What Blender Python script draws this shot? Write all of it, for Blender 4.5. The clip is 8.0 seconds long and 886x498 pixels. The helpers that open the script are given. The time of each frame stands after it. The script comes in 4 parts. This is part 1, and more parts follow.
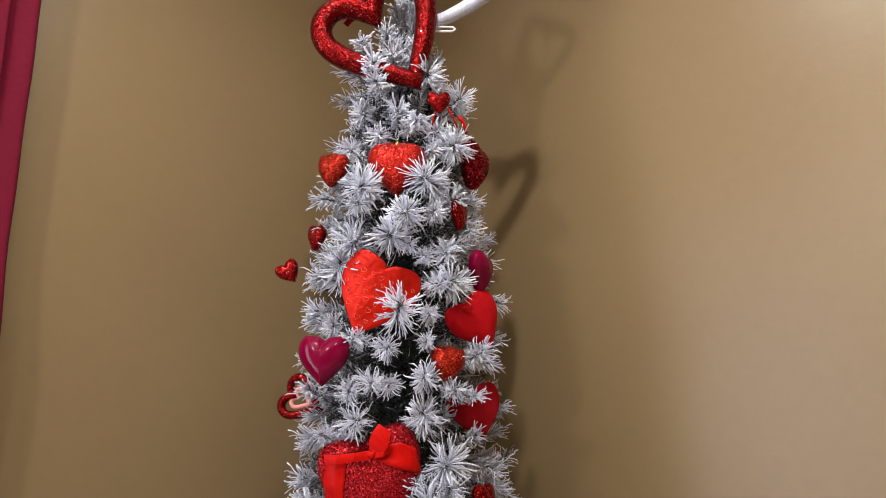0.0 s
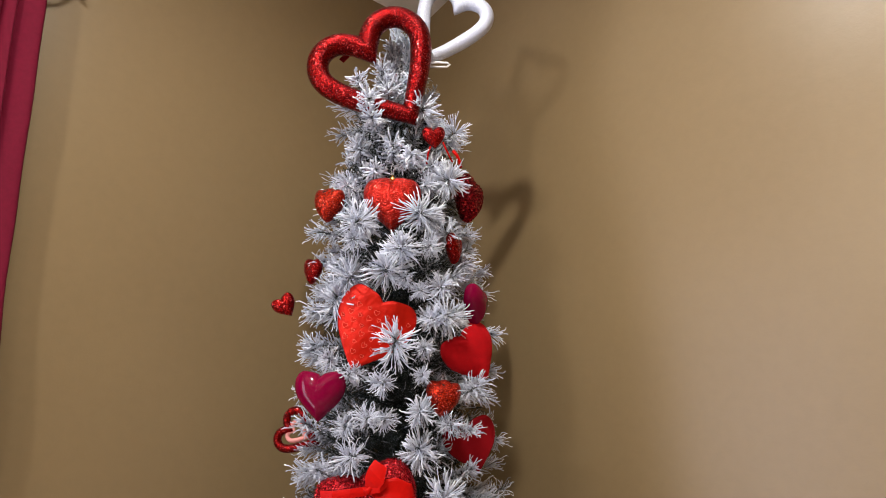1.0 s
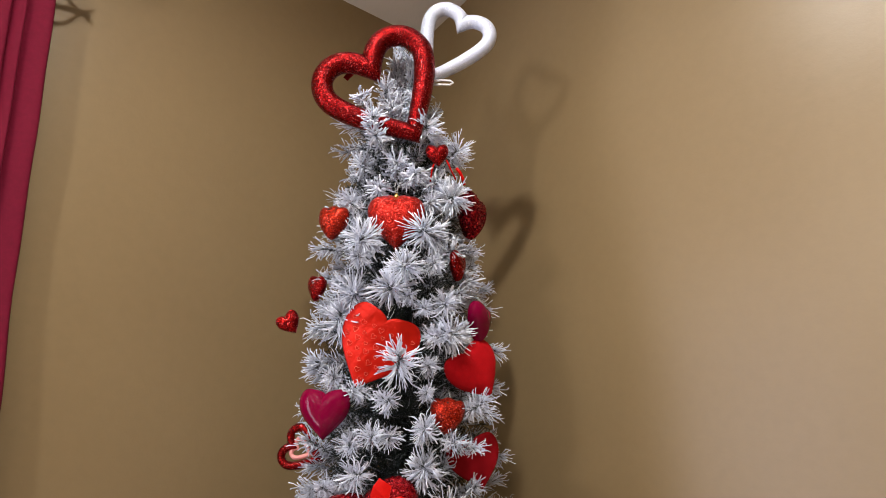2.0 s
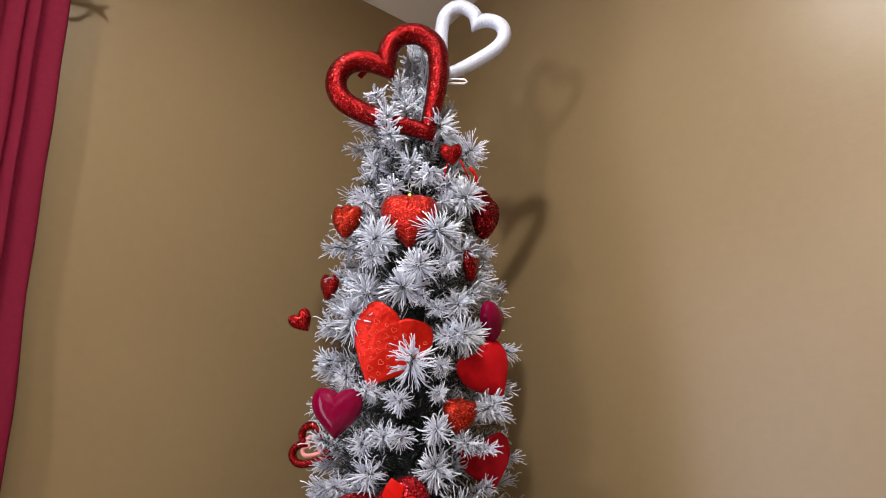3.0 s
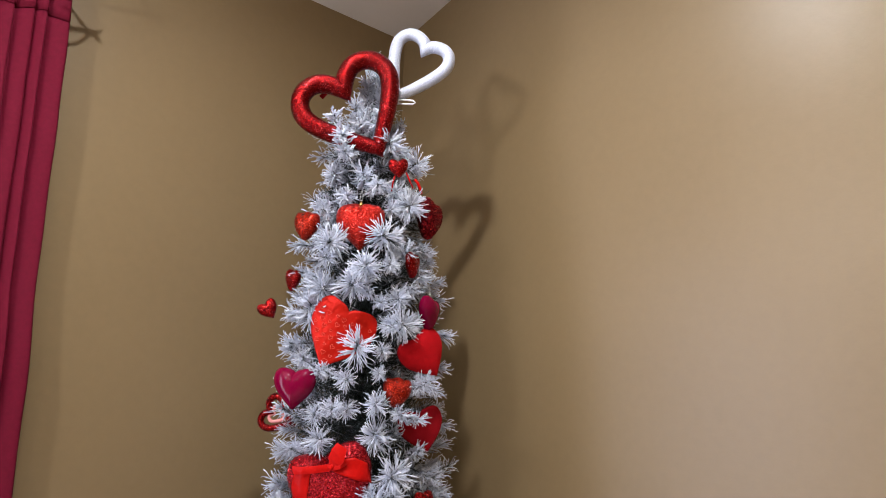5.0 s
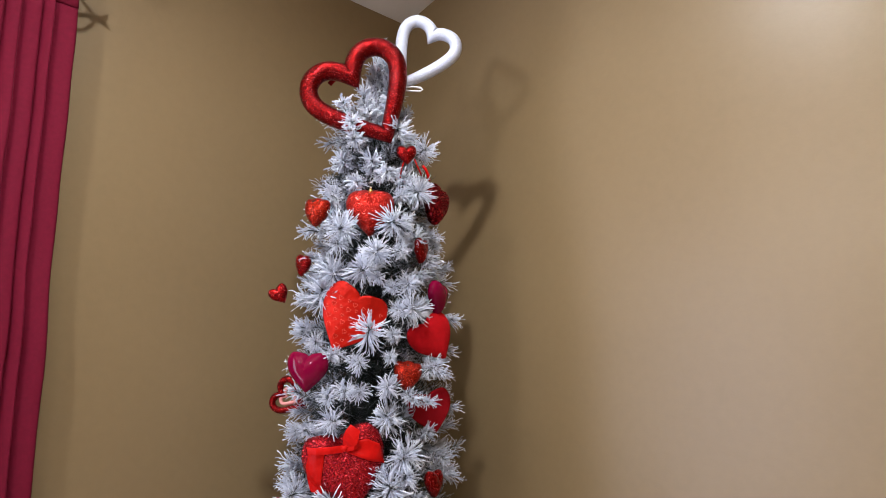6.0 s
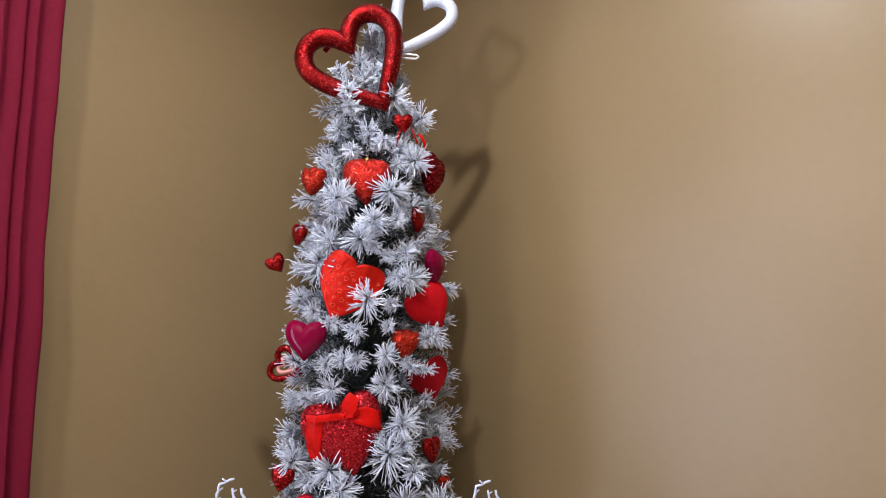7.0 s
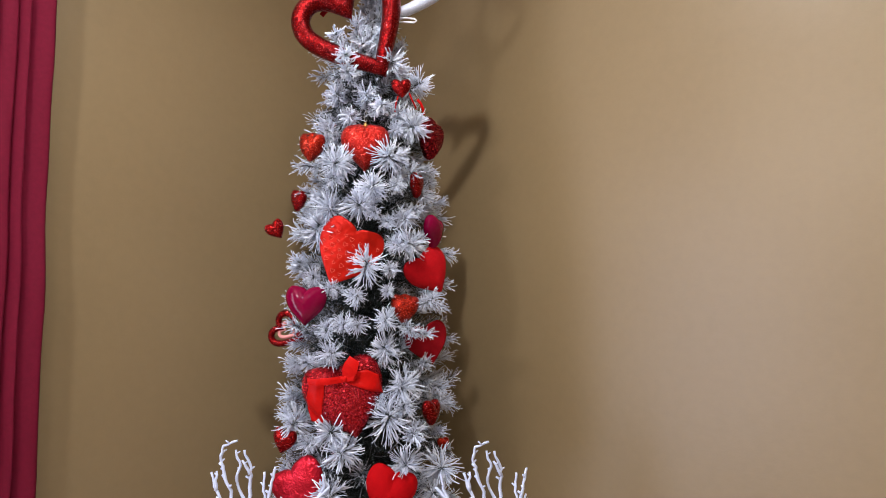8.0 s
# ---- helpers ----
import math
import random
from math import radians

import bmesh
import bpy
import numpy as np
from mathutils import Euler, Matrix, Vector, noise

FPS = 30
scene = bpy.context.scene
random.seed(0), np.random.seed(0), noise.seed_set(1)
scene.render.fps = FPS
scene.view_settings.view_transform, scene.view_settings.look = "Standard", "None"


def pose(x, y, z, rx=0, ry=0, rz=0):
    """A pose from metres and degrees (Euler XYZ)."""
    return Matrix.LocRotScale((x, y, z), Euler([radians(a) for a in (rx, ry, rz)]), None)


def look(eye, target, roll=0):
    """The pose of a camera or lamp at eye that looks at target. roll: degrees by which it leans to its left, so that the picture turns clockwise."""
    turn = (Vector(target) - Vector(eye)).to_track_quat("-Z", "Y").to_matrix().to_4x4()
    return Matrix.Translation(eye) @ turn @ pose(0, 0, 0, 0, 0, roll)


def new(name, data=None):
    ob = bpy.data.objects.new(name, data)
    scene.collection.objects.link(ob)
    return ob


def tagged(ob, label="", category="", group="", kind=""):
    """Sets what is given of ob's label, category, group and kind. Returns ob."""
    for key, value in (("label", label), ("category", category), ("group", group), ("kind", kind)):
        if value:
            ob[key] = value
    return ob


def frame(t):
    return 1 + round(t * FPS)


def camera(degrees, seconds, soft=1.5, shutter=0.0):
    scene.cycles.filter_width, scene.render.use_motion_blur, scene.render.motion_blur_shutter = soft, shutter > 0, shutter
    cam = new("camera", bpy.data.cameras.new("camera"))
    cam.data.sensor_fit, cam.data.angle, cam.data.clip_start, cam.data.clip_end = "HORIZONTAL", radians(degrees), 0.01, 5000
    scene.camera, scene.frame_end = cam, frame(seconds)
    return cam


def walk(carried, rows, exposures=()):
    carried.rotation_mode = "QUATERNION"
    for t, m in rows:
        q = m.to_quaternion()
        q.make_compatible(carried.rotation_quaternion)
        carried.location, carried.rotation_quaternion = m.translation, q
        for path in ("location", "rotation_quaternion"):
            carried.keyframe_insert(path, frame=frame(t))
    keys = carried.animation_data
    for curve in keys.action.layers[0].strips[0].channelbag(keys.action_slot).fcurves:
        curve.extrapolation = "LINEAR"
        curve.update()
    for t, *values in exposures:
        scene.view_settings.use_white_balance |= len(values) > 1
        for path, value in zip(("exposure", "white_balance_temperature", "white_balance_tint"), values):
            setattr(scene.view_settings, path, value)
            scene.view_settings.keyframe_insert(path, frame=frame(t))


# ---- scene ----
cam = camera(63.1, 8.0, soft=0.5)
METRES, EYE, TILT, LEAN, TURN = 0.55, 1.21, 12.0, 0.0, 0.0
ROWS = [
    (0.0, 0.0, 0.0, 0.0, 0.0, 0.0, -0.0),
    (0.5, -0.0036, -0.0153, 0.0278, -0.26, 0.73, 0.06),
    (1.0, 0.003, -0.0265, 0.0639, -0.32, 1.31, 0.2),
    (1.5, -0.0006, -0.0431, 0.0908, -0.26, 1.89, 0.32),
    (1.7, -0.0058, -0.0421, 0.0950, -0.36, 2.04, 0.32),
    (2.8, -0.0449, -0.0360, 0.1078, -0.32, 1.48, -0.18),
    (3.0, -0.0467, -0.034, 0.1163, -0.05, 1.56, -0.37),
    (3.5, -0.014, -0.095, 0.2081, 0.54, 0.98, -0.98),
    (4.0, 0.1185, -0.2213, 0.2405, 1.07, 0.05, -1.32),
    (4.5, 0.2174, -0.3973, 0.2775, 1.3, -0.91, -1.36),
    (4.7, 0.2138, -0.4527, 0.2908, 0.79, -1.31, -1.36),
    (5.8, 0.1185, -0.5630, 0.3431, -0.62, -3.36, -1.27),
    (6.0, 0.099, -0.567, 0.3455, -0.98, -3.66, -1.31),
    (6.5, 0.0659, -0.5752, 0.344, -1.74, -4.76, -1.41),
    (7.0, 0.0603, -0.5688, 0.3339, -1.91, -5.91, -1.33),
    (7.5, 0.0616, -0.5756, 0.3243, -1.91, -7.06, -1.17),
    (8.0, 0.0669, -0.5875, 0.3274, -1.91, -8.5, -1.11),
]
walk(cam, [(t, pose(0, 0, EYE, TILT, LEAN, TURN) @ pose(METRES * x, METRES * y, METRES * z, 90 + pitch, roll, yaw)) for t, x, y, z, yaw, pitch, roll in ROWS],
     exposures=[(0.0, -0.01, 6750, 10), (3.0, 0.0, 6600, 10), (4.5, 0.03, 6200, 10), (8.0, 0.05, 6150, 10)])

# ---------------------------------------------------------------- world and light
CORNER = (-0.05, 2.13)
WALL_TURN = -46.0          # heading of the wall that runs away to the right of the corner
CEILING, RISE = 2.511, 0.30     # height over the corner, and how the vault climbs away from the curtain's wall
ROOM = pose(CORNER[0], CORNER[1], 0, 0, 0, WALL_TURN)   # local x along one wall, local -y along the other
ROOM_X, ROOM_Y = 4.0, 4.6

world = bpy.data.worlds.new("world")
scene.world = world
world.use_nodes = True
sky = world.node_tree.nodes.new("ShaderNodeTexSky")
sky.sky_type, sky.sun_disc = "NISHITA", False
sky.sun_elevation, sky.sun_rotation = radians(35), radians(200)
world.node_tree.links.new(sky.outputs[0], world.node_tree.nodes["Background"].inputs[0])
world.node_tree.nodes["Background"].inputs[1].default_value = 0.10

scene.view_settings.exposure = 0.0
CAN_WATTS, CAN_COLOUR = 82.0, (1.0, 0.98, 0.97)
# First follows a cast shadow; the others are unseen lamps added as fill.
CANS = [(1.02, -1.13, 0.95), (1.74, -4.30, 0.8), (2.20, -2.50, 0.9), (2.15, -1.80, 0.78)]     # place, and share of the watts
# Unseen low lamp set by a faint shadow; its pendant fixture is invented.
PENDANT, PENDANT_WATTS = (0.86, -2.06, 2.06), 25.0


# ---------------------------------------------------------------- materials
def material(name, colour=(0.5, 0.5, 0.5), rough=0.5, metal=0.0, **extra):
    m = bpy.data.materials.new(name)
    m.use_nodes = True
    b = m.node_tree.nodes["Principled BSDF"]
    b.inputs["Base Color"].default_value = (*colour, 1)
    b.inputs["Roughness"].default_value = rough
    b.inputs["Metallic"].default_value = metal
    for key, value in extra.items():
        b.inputs[key.replace("_", " ")].default_value = value
    return m, m.node_tree.nodes, m.node_tree.links, b


def coords(nodes, which="Object"):
    return nodes.new("ShaderNodeTexCoord").outputs[which]


def noise_tex(nodes, links, src, scale, detail=3.0, rough=0.55):
    n = nodes.new("ShaderNodeTexNoise")
    n.inputs["Scale"].default_value, n.inputs["Detail"].default_value, n.inputs["Roughness"].default_value = scale, detail, rough
    links.new(src, n.inputs["Vector"])
    return n.outputs[0]


def ramp(nodes, links, src, stops):
    r = nodes.new("ShaderNodeValToRGB")
    while len(r.color_ramp.elements) < len(stops):
        r.color_ramp.elements.new(0.5)
    for e, (at, c) in zip(r.color_ramp.elements, stops):
        e.position, e.color = at, (*c, 1)
    links.new(src, r.inputs[0])
    return r.outputs[0]


def mix(nodes, links, a, b, factor, how="MIX"):
    n = nodes.new("ShaderNodeMix")
    n.data_type, n.blend_type = "RGBA", how
    for value, socket in ((factor, n.inputs[0]), (a, n.inputs[6]), (b, n.inputs[7])):
        if isinstance(value, (int, float)):
            socket.default_value = value
        elif isinstance(value, tuple):
            socket.default_value = (*value, 1)
        else:
            links.new(value, socket)
    return n.outputs[2]


def bump(nodes, links, b, height, strength, distance):
    n = nodes.new("ShaderNodeBump")
    n.inputs["Strength"].default_value, n.inputs["Distance"].default_value = strength, distance
    links.new(height, n.inputs["Height"])
    if b.inputs["Normal"].links:
        links.new(b.inputs["Normal"].links[0].from_socket, n.inputs["Normal"])
    links.new(n.outputs[0], b.inputs["Normal"])


def wall_paint():
    m, n, l, b = material("tan_satin_wall_paint", rough=0.37)
    c = coords(n)
    big, fine = noise_tex(n, l, c, 1.7, 4), noise_tex(n, l, c, 38, 3)
    tone = ramp(n, l, big, [(0.3, (0.243, 0.170, 0.086)), (0.7, (0.265, 0.187, 0.096))])
    l.new(mix(n, l, tone, ramp(n, l, fine, [(0.35, (0.9, 0.9, 0.9)), (0.65, (1.0, 1.0, 1.0))]), 0.35, "MULTIPLY"), b.inputs["Base Color"])
    bump(n, l, b, noise_tex(n, l, c, 260, 3, 0.6), 0.14, 0.0010)
    bump(n, l, b, noise_tex(n, l, c, 105, 3, 0.6), 0.13, 0.0016)
    bump(n, l, b, noise_tex(n, l, c, 42, 2, 0.5), 0.07, 0.003)
    b.inputs["Specular IOR Level"].default_value = 0.30
    return m


def ceiling_paint():
    m, n, l, b = material("knockdown_ceiling_paint", (0.62, 0.58, 0.55), 0.75)
    c = coords(n)
    blotch = ramp(n, l, noise_tex(n, l, c, 34, 4, 0.6), [(0.50, (0, 0, 0)), (0.58, (1, 1, 1))])
    bump(n, l, b, blotch, 0.22, 0.002)
    bump(n, l, b, noise_tex(n, l, c, 220, 3), 0.2, 0.001)
    l.new(mix(n, l, (0.72, 0.69, 0.67), (0.79, 0.76, 0.74), noise_tex(n, l, c, 3, 3)), b.inputs["Base Color"])
    return m


def carpet():
    m, n, l, b = material("beige_carpet", rough=0.95)
    c = coords(n)
    l.new(ramp(n, l, noise_tex(n, l, c, 180, 4), [(0.3, (0.30, 0.25, 0.20)), (0.7, (0.46, 0.40, 0.33))]), b.inputs["Base Color"])
    bump(n, l, b, noise_tex(n, l, c, 420, 3), 0.6, 0.004)
    return m


def glitter(name, dark, light, size, rough=0.28, tilt=0.9, metal=0.8):
    """Loose flakes: each cell has its own tone and its own tilt."""
    m, n, l, b = material(name, light, rough, metal)
    v = n.new("ShaderNodeTexVoronoi")
    v.inputs["Scale"].default_value = 1.0 / size
    l.new(coords(n), v.inputs["Vector"])
    sep = n.new("ShaderNodeSeparateColor")
    l.new(v.outputs["Color"], sep.inputs[0])
    # the palest few flakes are sparkle put into the base colour
    l.new(ramp(n, l, sep.outputs[0], [(0.0, dark), (0.5, tuple(0.35 * d + 0.65 * k * 0.8 for d, k in zip(dark, light))), (0.80, light), (0.93, light), (0.96, tuple(min(1, 1.9 * k + 0.10) for k in light))]), b.inputs["Base Color"])
    off, scl, add, unit = (n.new("ShaderNodeVectorMath") for _ in range(4))
    off.operation, scl.operation, add.operation, unit.operation = "SUBTRACT", "SCALE", "ADD", "NORMALIZE"
    l.new(v.outputs["Color"], off.inputs[0])
    off.inputs[1].default_value = (0.5, 0.5, 0.5)
    l.new(off.outputs[0], scl.inputs[0])
    scl.inputs["Scale"].default_value = tilt
    geo = n.new("ShaderNodeNewGeometry")
    l.new(geo.outputs["Normal"], add.inputs[0])
    l.new(scl.outputs[0], add.inputs[1])
    l.new(add.outputs[0], unit.inputs[0])
    l.new(unit.outputs[0], b.inputs["Normal"])
    return m


def gloss(name, colour, rough=0.12):
    m, n, l, b = material(name, colour, rough)
    b.inputs["Coat Weight"].default_value, b.inputs["Coat Roughness"].default_value = 0.30, 0.03
    b.inputs["Specular IOR Level"].default_value = 0.05
    c = coords(n)
    l.new(mix(n, l, colour, tuple(k * 0.72 for k in colour), noise_tex(n, l, c, 30, 3)), b.inputs["Base Color"])
    bump(n, l, b, noise_tex(n, l, c, 95, 2), 0.45, 0.002)
    return m


def cloth(name, colour, rough=0.9, sheen=0.4, scale=900, depth=0.001, crease=0.0):
    m, n, l, b = material(name, colour, rough)
    b.inputs["Sheen Weight"].default_value = sheen
    b.inputs["Specular IOR Level"].default_value = 0.18
    b.inputs["Sheen Tint"].default_value = (*[min(1, k * 1.6 + 0.05) for k in colour], 1)
    c = coords(n)
    l.new(mix(n, l, tuple(k * 0.78 for k in colour), tuple(min(1, k * 1.15) for k in colour), noise_tex(n, l, c, scale / 12, 4)), b.inputs["Base Color"])
    bump(n, l, b, noise_tex(n, l, c, scale, 2), 0.5, depth)
    if crease:
        bump(n, l, b, noise_tex(n, l, c, 24, 3), 0.5, crease)
    return m


def crinkled_foil():
    m, n, l, b = material("crinkled_red_foil", (0.62, 0.012, 0.030), 0.28, 0.75)
    c = coords(n)
    bump(n, l, b, noise_tex(n, l, c, 48, 3, 0.7), 1.0, 0.008)
    bump(n, l, b, noise_tex(n, l, c, 210, 3, 0.7), 0.8, 0.002)
    return m


def needle_material():
    """Dark green needles under white flock; the attribute says how thickly each needle is flocked."""
    m, n, l, b = material("flocked_pine_needles", rough=0.85)
    a = n.new("ShaderNodeAttribute")
    a.attribute_name = "flock"
    c = coords(n)
    patch = noise_tex(n, l, c, 480, 3, 0.75)
    thick = n.new("ShaderNodeMath")
    thick.operation = "MULTIPLY_ADD"
    l.new(patch, thick.inputs[0])
    thick.inputs[1].default_value = 1.0
    l.new(a.outputs["Fac"], thick.inputs[2])
    cover = ramp(n, l, thick.outputs[0], [(0.60, (0, 0, 0)), (0.84, (1, 1, 1))])
    geo = n.new("ShaderNodeNewGeometry")
    green = ramp(n, l, geo.outputs["Random Per Island"], [(0.0, (0.003, 0.010, 0.007)), (0.6, (0.006, 0.016, 0.010)), (1.0, (0.014, 0.028, 0.019))])
    white = ramp(n, l, geo.outputs["Random Per Island"], [(0.0, (0.52, 0.56, 0.67)), (0.5, (0.76, 0.80, 0.91)), (1.0, (0.90, 0.93, 1.0))])
    l.new(mix(n, l, green, white, cover), b.inputs["Base Color"])
    bump(n, l, b, noise_tex(n, l, c, 900, 2), 0.8, 0.0012)
    return m


M_WALL, M_CEIL, M_CARPET = wall_paint(), ceiling_paint(), carpet()
def swirl_glitter():
    m = glitter("swirled_orange_red_glitter", (0.34, 0.008, 0.004), (0.62, 0.024, 0.012), 0.0015, 0.34, 0.55)
    n, l = m.node_tree.nodes, m.node_tree.links
    w = n.new("ShaderNodeTexVoronoi")
    w.feature, w.distance = "SMOOTH_F1", "EUCLIDEAN"
    w.inputs["Scale"].default_value = 78
    l.new(coords(n), w.inputs["Vector"])
    rings = n.new("ShaderNodeMath")
    rings.operation = "SINE"
    k = n.new("ShaderNodeMath")
    k.operation = "MULTIPLY"
    k.inputs[1].default_value = 22
    l.new(w.outputs["Distance"], k.inputs[0])
    l.new(k.outputs[0], rings.inputs[0])
    bump(n, l, n["Principled BSDF"], rings.outputs[0], 0.7, 0.0010)
    return m


M_SWIRL = swirl_glitter()
M_RED_GLITTER = glitter("red_glitter", (0.022, 0.0, 0.001), (0.31, 0.003, 0.003), 0.0018, 0.34, 0.62, 0.9)
M_FINE_GLITTER = glitter("fine_red_glitter", (0.030, 0.0, 0.001), (0.42, 0.006, 0.005), 0.0019, 0.34, 0.64, 0.9)
M_ORANGE_GLITTER = glitter("orange_red_glitter", (0.10, 0.002, 0.001), (0.60, 0.028, 0.006), 0.0019, 0.36, 0.62, 0.8)
M_COARSE_GLITTER = glitter("coarse_red_glitter", (0.06, 0.0, 0.005), (0.42, 0.008, 0.018), 0.0034, 0.25, 1.1)
M_TINSEL = glitter("red_tinsel_chips", (0.16, 0.0, 0.006), (0.60, 0.014, 0.020), 0.0018, 0.24, 1.0)
M_WHITE_GLITTER = glitter("white_glitter", (0.48, 0.51, 0.62), (0.62, 0.66, 0.79), 0.0012, 0.45, 0.4, 0.05)
M_MAGENTA = gloss("magenta_lacquer", (0.20, 0.001, 0.030))
M_FELT_FOIL = cloth("orange_red_satin_board", (0.52, 0.010, 0.003), 0.34, 0.0, 700, 0.0006, 0.010)
M_FELT_FOIL.node_tree.nodes["Principled BSDF"].inputs["Metallic"].default_value = 0.45
M_FELT_FOIL.node_tree.nodes["Principled BSDF"].inputs["Specular IOR Level"].default_value = 0.22
M_FOIL_LINE = material("pale_foil_print", (0.85, 0.16, 0.10), 0.3, 0.5)[0]
M_PLUSH = cloth("red_plush_pile", (0.58, 0.005, 0.010), 0.95, 0.1, 1300, 0.003)
M_VELVET = cloth("red_velvet", (0.44, 0.002, 0.004), 0.8, 0.05, 900, 0.001, 0.002)
M_MATTE_RED = cloth("matte_red_felt", (0.27, 0.005, 0.010), 0.85, 0.2, 500, 0.0008)
M_RIBBON = cloth("red_satin_ribbon", (0.54, 0.006, 0.004), 0.36, 0.0, 1400, 0.0004, 0.002)
for _m in (M_VELVET, M_MATTE_RED, M_RIBBON):
    _m.node_tree.nodes["Principled BSDF"].inputs["Specular IOR Level"].default_value = 0.07
M_FOIL = crinkled_foil()
M_PINK = material("pink_foam", (0.75, 0.30, 0.28), 0.6)[0]
M_HOLE_SHADE = material("hole_shade", (0.015, 0.004, 0.003), 0.8)[0]
M_GOLD = material("gold_cap", (0.80, 0.52, 0.16), 0.25, 1.0)[0]
M_THREAD = material("clear_nylon_thread", (0.7, 0.7, 0.66), 0.3)[0]
M_WHITE_RIBBON = material("white_ribbon", (0.80, 0.78, 0.80), 0.5)[0]
M_CURTAIN = cloth("crimson_curtain_cloth", (0.148, 0.004, 0.021), 0.80, 0.0, 1100, 0.0008, 0.003)
M_NEEDLE = needle_material()
M_BARK = material("dark_green_wire_stem", (0.03, 0.04, 0.025), 0.7)[0]
M_TWIG = cloth("white_painted_twig", (0.64, 0.68, 0.84), 0.7, 0.0, 260, 0.002)
M_METAL = material("dark_bronze_metal", (0.05, 0.035, 0.025), 0.4, 0.9)[0]
M_TRIM = material("white_trim_paint", (0.78, 0.77, 0.74), 0.4)[0]
M_GLASS, _n, _l, _b = material("window_glass", (1, 1, 1), 0.0)
_b.inputs["Transmission Weight"].default_value = 1.0
M_LAMP, _n, _l, _b = material("lamp_diffuser", (1, 1, 1), 0.5)
_b.inputs["Emission Color"].default_value = (1.0, 0.86, 0.70, 1)
_b.inputs["Emission Strength"].default_value = 12.0


# ---------------------------------------------------------------- mesh helpers
def part(name, bm, mat, parent=None, label="", smooth=True, m=None):
    me = bpy.data.meshes.new(name)
    bmesh.ops.recalc_face_normals(bm, faces=bm.faces)
    bm.to_mesh(me)
    bm.free()
    for p in me.polygons:
        p.use_smooth = smooth
    me.materials.append(mat)
    ob = new(name, me)
    ob.parent = parent
    if m is not None:
        ob.matrix_basis = m
    if label:
        ob["label"] = label
    return ob


def thing(name, m, label, category, group="", kind=""):
    ob = new(name)
    ob.empty_display_size = 0.05
    ob.matrix_basis = m
    return tagged(ob, label, category, group, kind)


def box(bm, x0, x1, y0, y1, z0, z1, bevel=0.0):
    r = bmesh.ops.create_cube(bm, size=1, matrix=Matrix.Translation(((x0 + x1) / 2, (y0 + y1) / 2, (z0 + z1) / 2)) @ Matrix.Diagonal((x1 - x0, y1 - y0, z1 - z0, 1)))
    if bevel:
        edges = list({e for v in r["verts"] for e in v.link_edges})
        bmesh.ops.bevel(bm, geom=edges, offset=bevel, segments=2, affect="EDGES")
    return bm


def tube(bm, points, radii, sides=8, closed_ends=True):
    """A tapered tube along points."""
    points = [Vector(p) for p in points]
    rings, side = [], None
    for i, p in enumerate(points):
        t = (points[min(i + 1, len(points) - 1)] - points[max(i - 1, 0)]).normalized()
        if side is None:
            side = t.orthogonal().normalized()
        side = (side - t * side.dot(t)).normalized()
        up = t.cross(side)
        r = radii[i] if isinstance(radii, (list, tuple)) else radii
        rings.append([bm.verts.new(p + r * (math.cos(a) * side + math.sin(a) * up)) for a in (2 * math.pi * k / sides for k in range(sides))])
    for a, b in zip(rings, rings[1:]):
        for k in range(sides):
            bm.faces.new((a[k], a[(k + 1) % sides], b[(k + 1) % sides], b[k]))
    if closed_ends:
        bm.faces.new(rings[0][::-1])
        bm.faces.new(rings[-1])
    return bm


def lathe(bm, profile, sides=24):
    rings = [[bm.verts.new((r * math.cos(2 * math.pi * k / sides), r * math.sin(2 * math.pi * k / sides), z)) for k in range(sides)] for r, z in profile]
    for a, b in zip(rings, rings[1:]):
        for k in range(sides):
            bm.faces.new((a[k], a[(k + 1) % sides], b[(k + 1) % sides], b[k]))
    bm.faces.new(rings[0][::-1])
    bm.faces.new(rings[-1])
    return bm


# ---------------------------------------------------------------- the room
def slab(name, x0, x1, y0, y1, z0, z1, mat, label, category):
    ob = part(name, box(bmesh.new(), x0, x1, y0, y1, z0, z1), mat, smooth=False, m=ROOM)
    return tagged(ob, label, category, kind="structure")


WIN_A, WIN_B, WIN_LOW, WIN_TOP = 1.90, 4.30, 0.14, 2.06      # window along the curtain's wall
slab("floor", -0.12, ROOM_X + 0.12, -ROOM_Y - 0.12, 0.12, -0.10, 0.0, M_CARPET, "plain beige carpeted floor", "floor")


def under_vault(name, x0, x1, y0, y1, mat, label, category, low=0.0, lift=0.0, high=None):
    """A slab between low and the sloping vault; with high given, the vault itself."""
    bm = box(bmesh.new(), x0, x1, y0, y1, 0, 1)
    for v in bm.verts:
        vault = CEILING + RISE * v.co.x
        v.co.z = (vault + high if v.co.z > 0.5 else vault) if high else (vault + lift if v.co.z > 0.5 else low)
    return tagged(part(name, bm, mat, smooth=False, m=ROOM), label, category, kind="structure")


under_vault("ceiling", -0.12, ROOM_X + 0.12, -ROOM_Y - 0.12, 0.12, M_CEIL, "off-white vaulted ceiling with a knockdown plaster texture", "ceiling", high=0.10)
under_vault("wall_north", 0.0, ROOM_X, 0.0, 0.12, M_WALL, "tan satin painted wall with a faint roller stipple", "wall")
under_vault("wall_east", ROOM_X, ROOM_X + 0.12, -ROOM_Y, 0.12, M_WALL, "tan painted wall across the room", "wall")
under_vault("wall_south", 0.0, ROOM_X, -ROOM_Y - 0.12, -ROOM_Y, M_WALL, "tan painted wall closing the room", "wall")


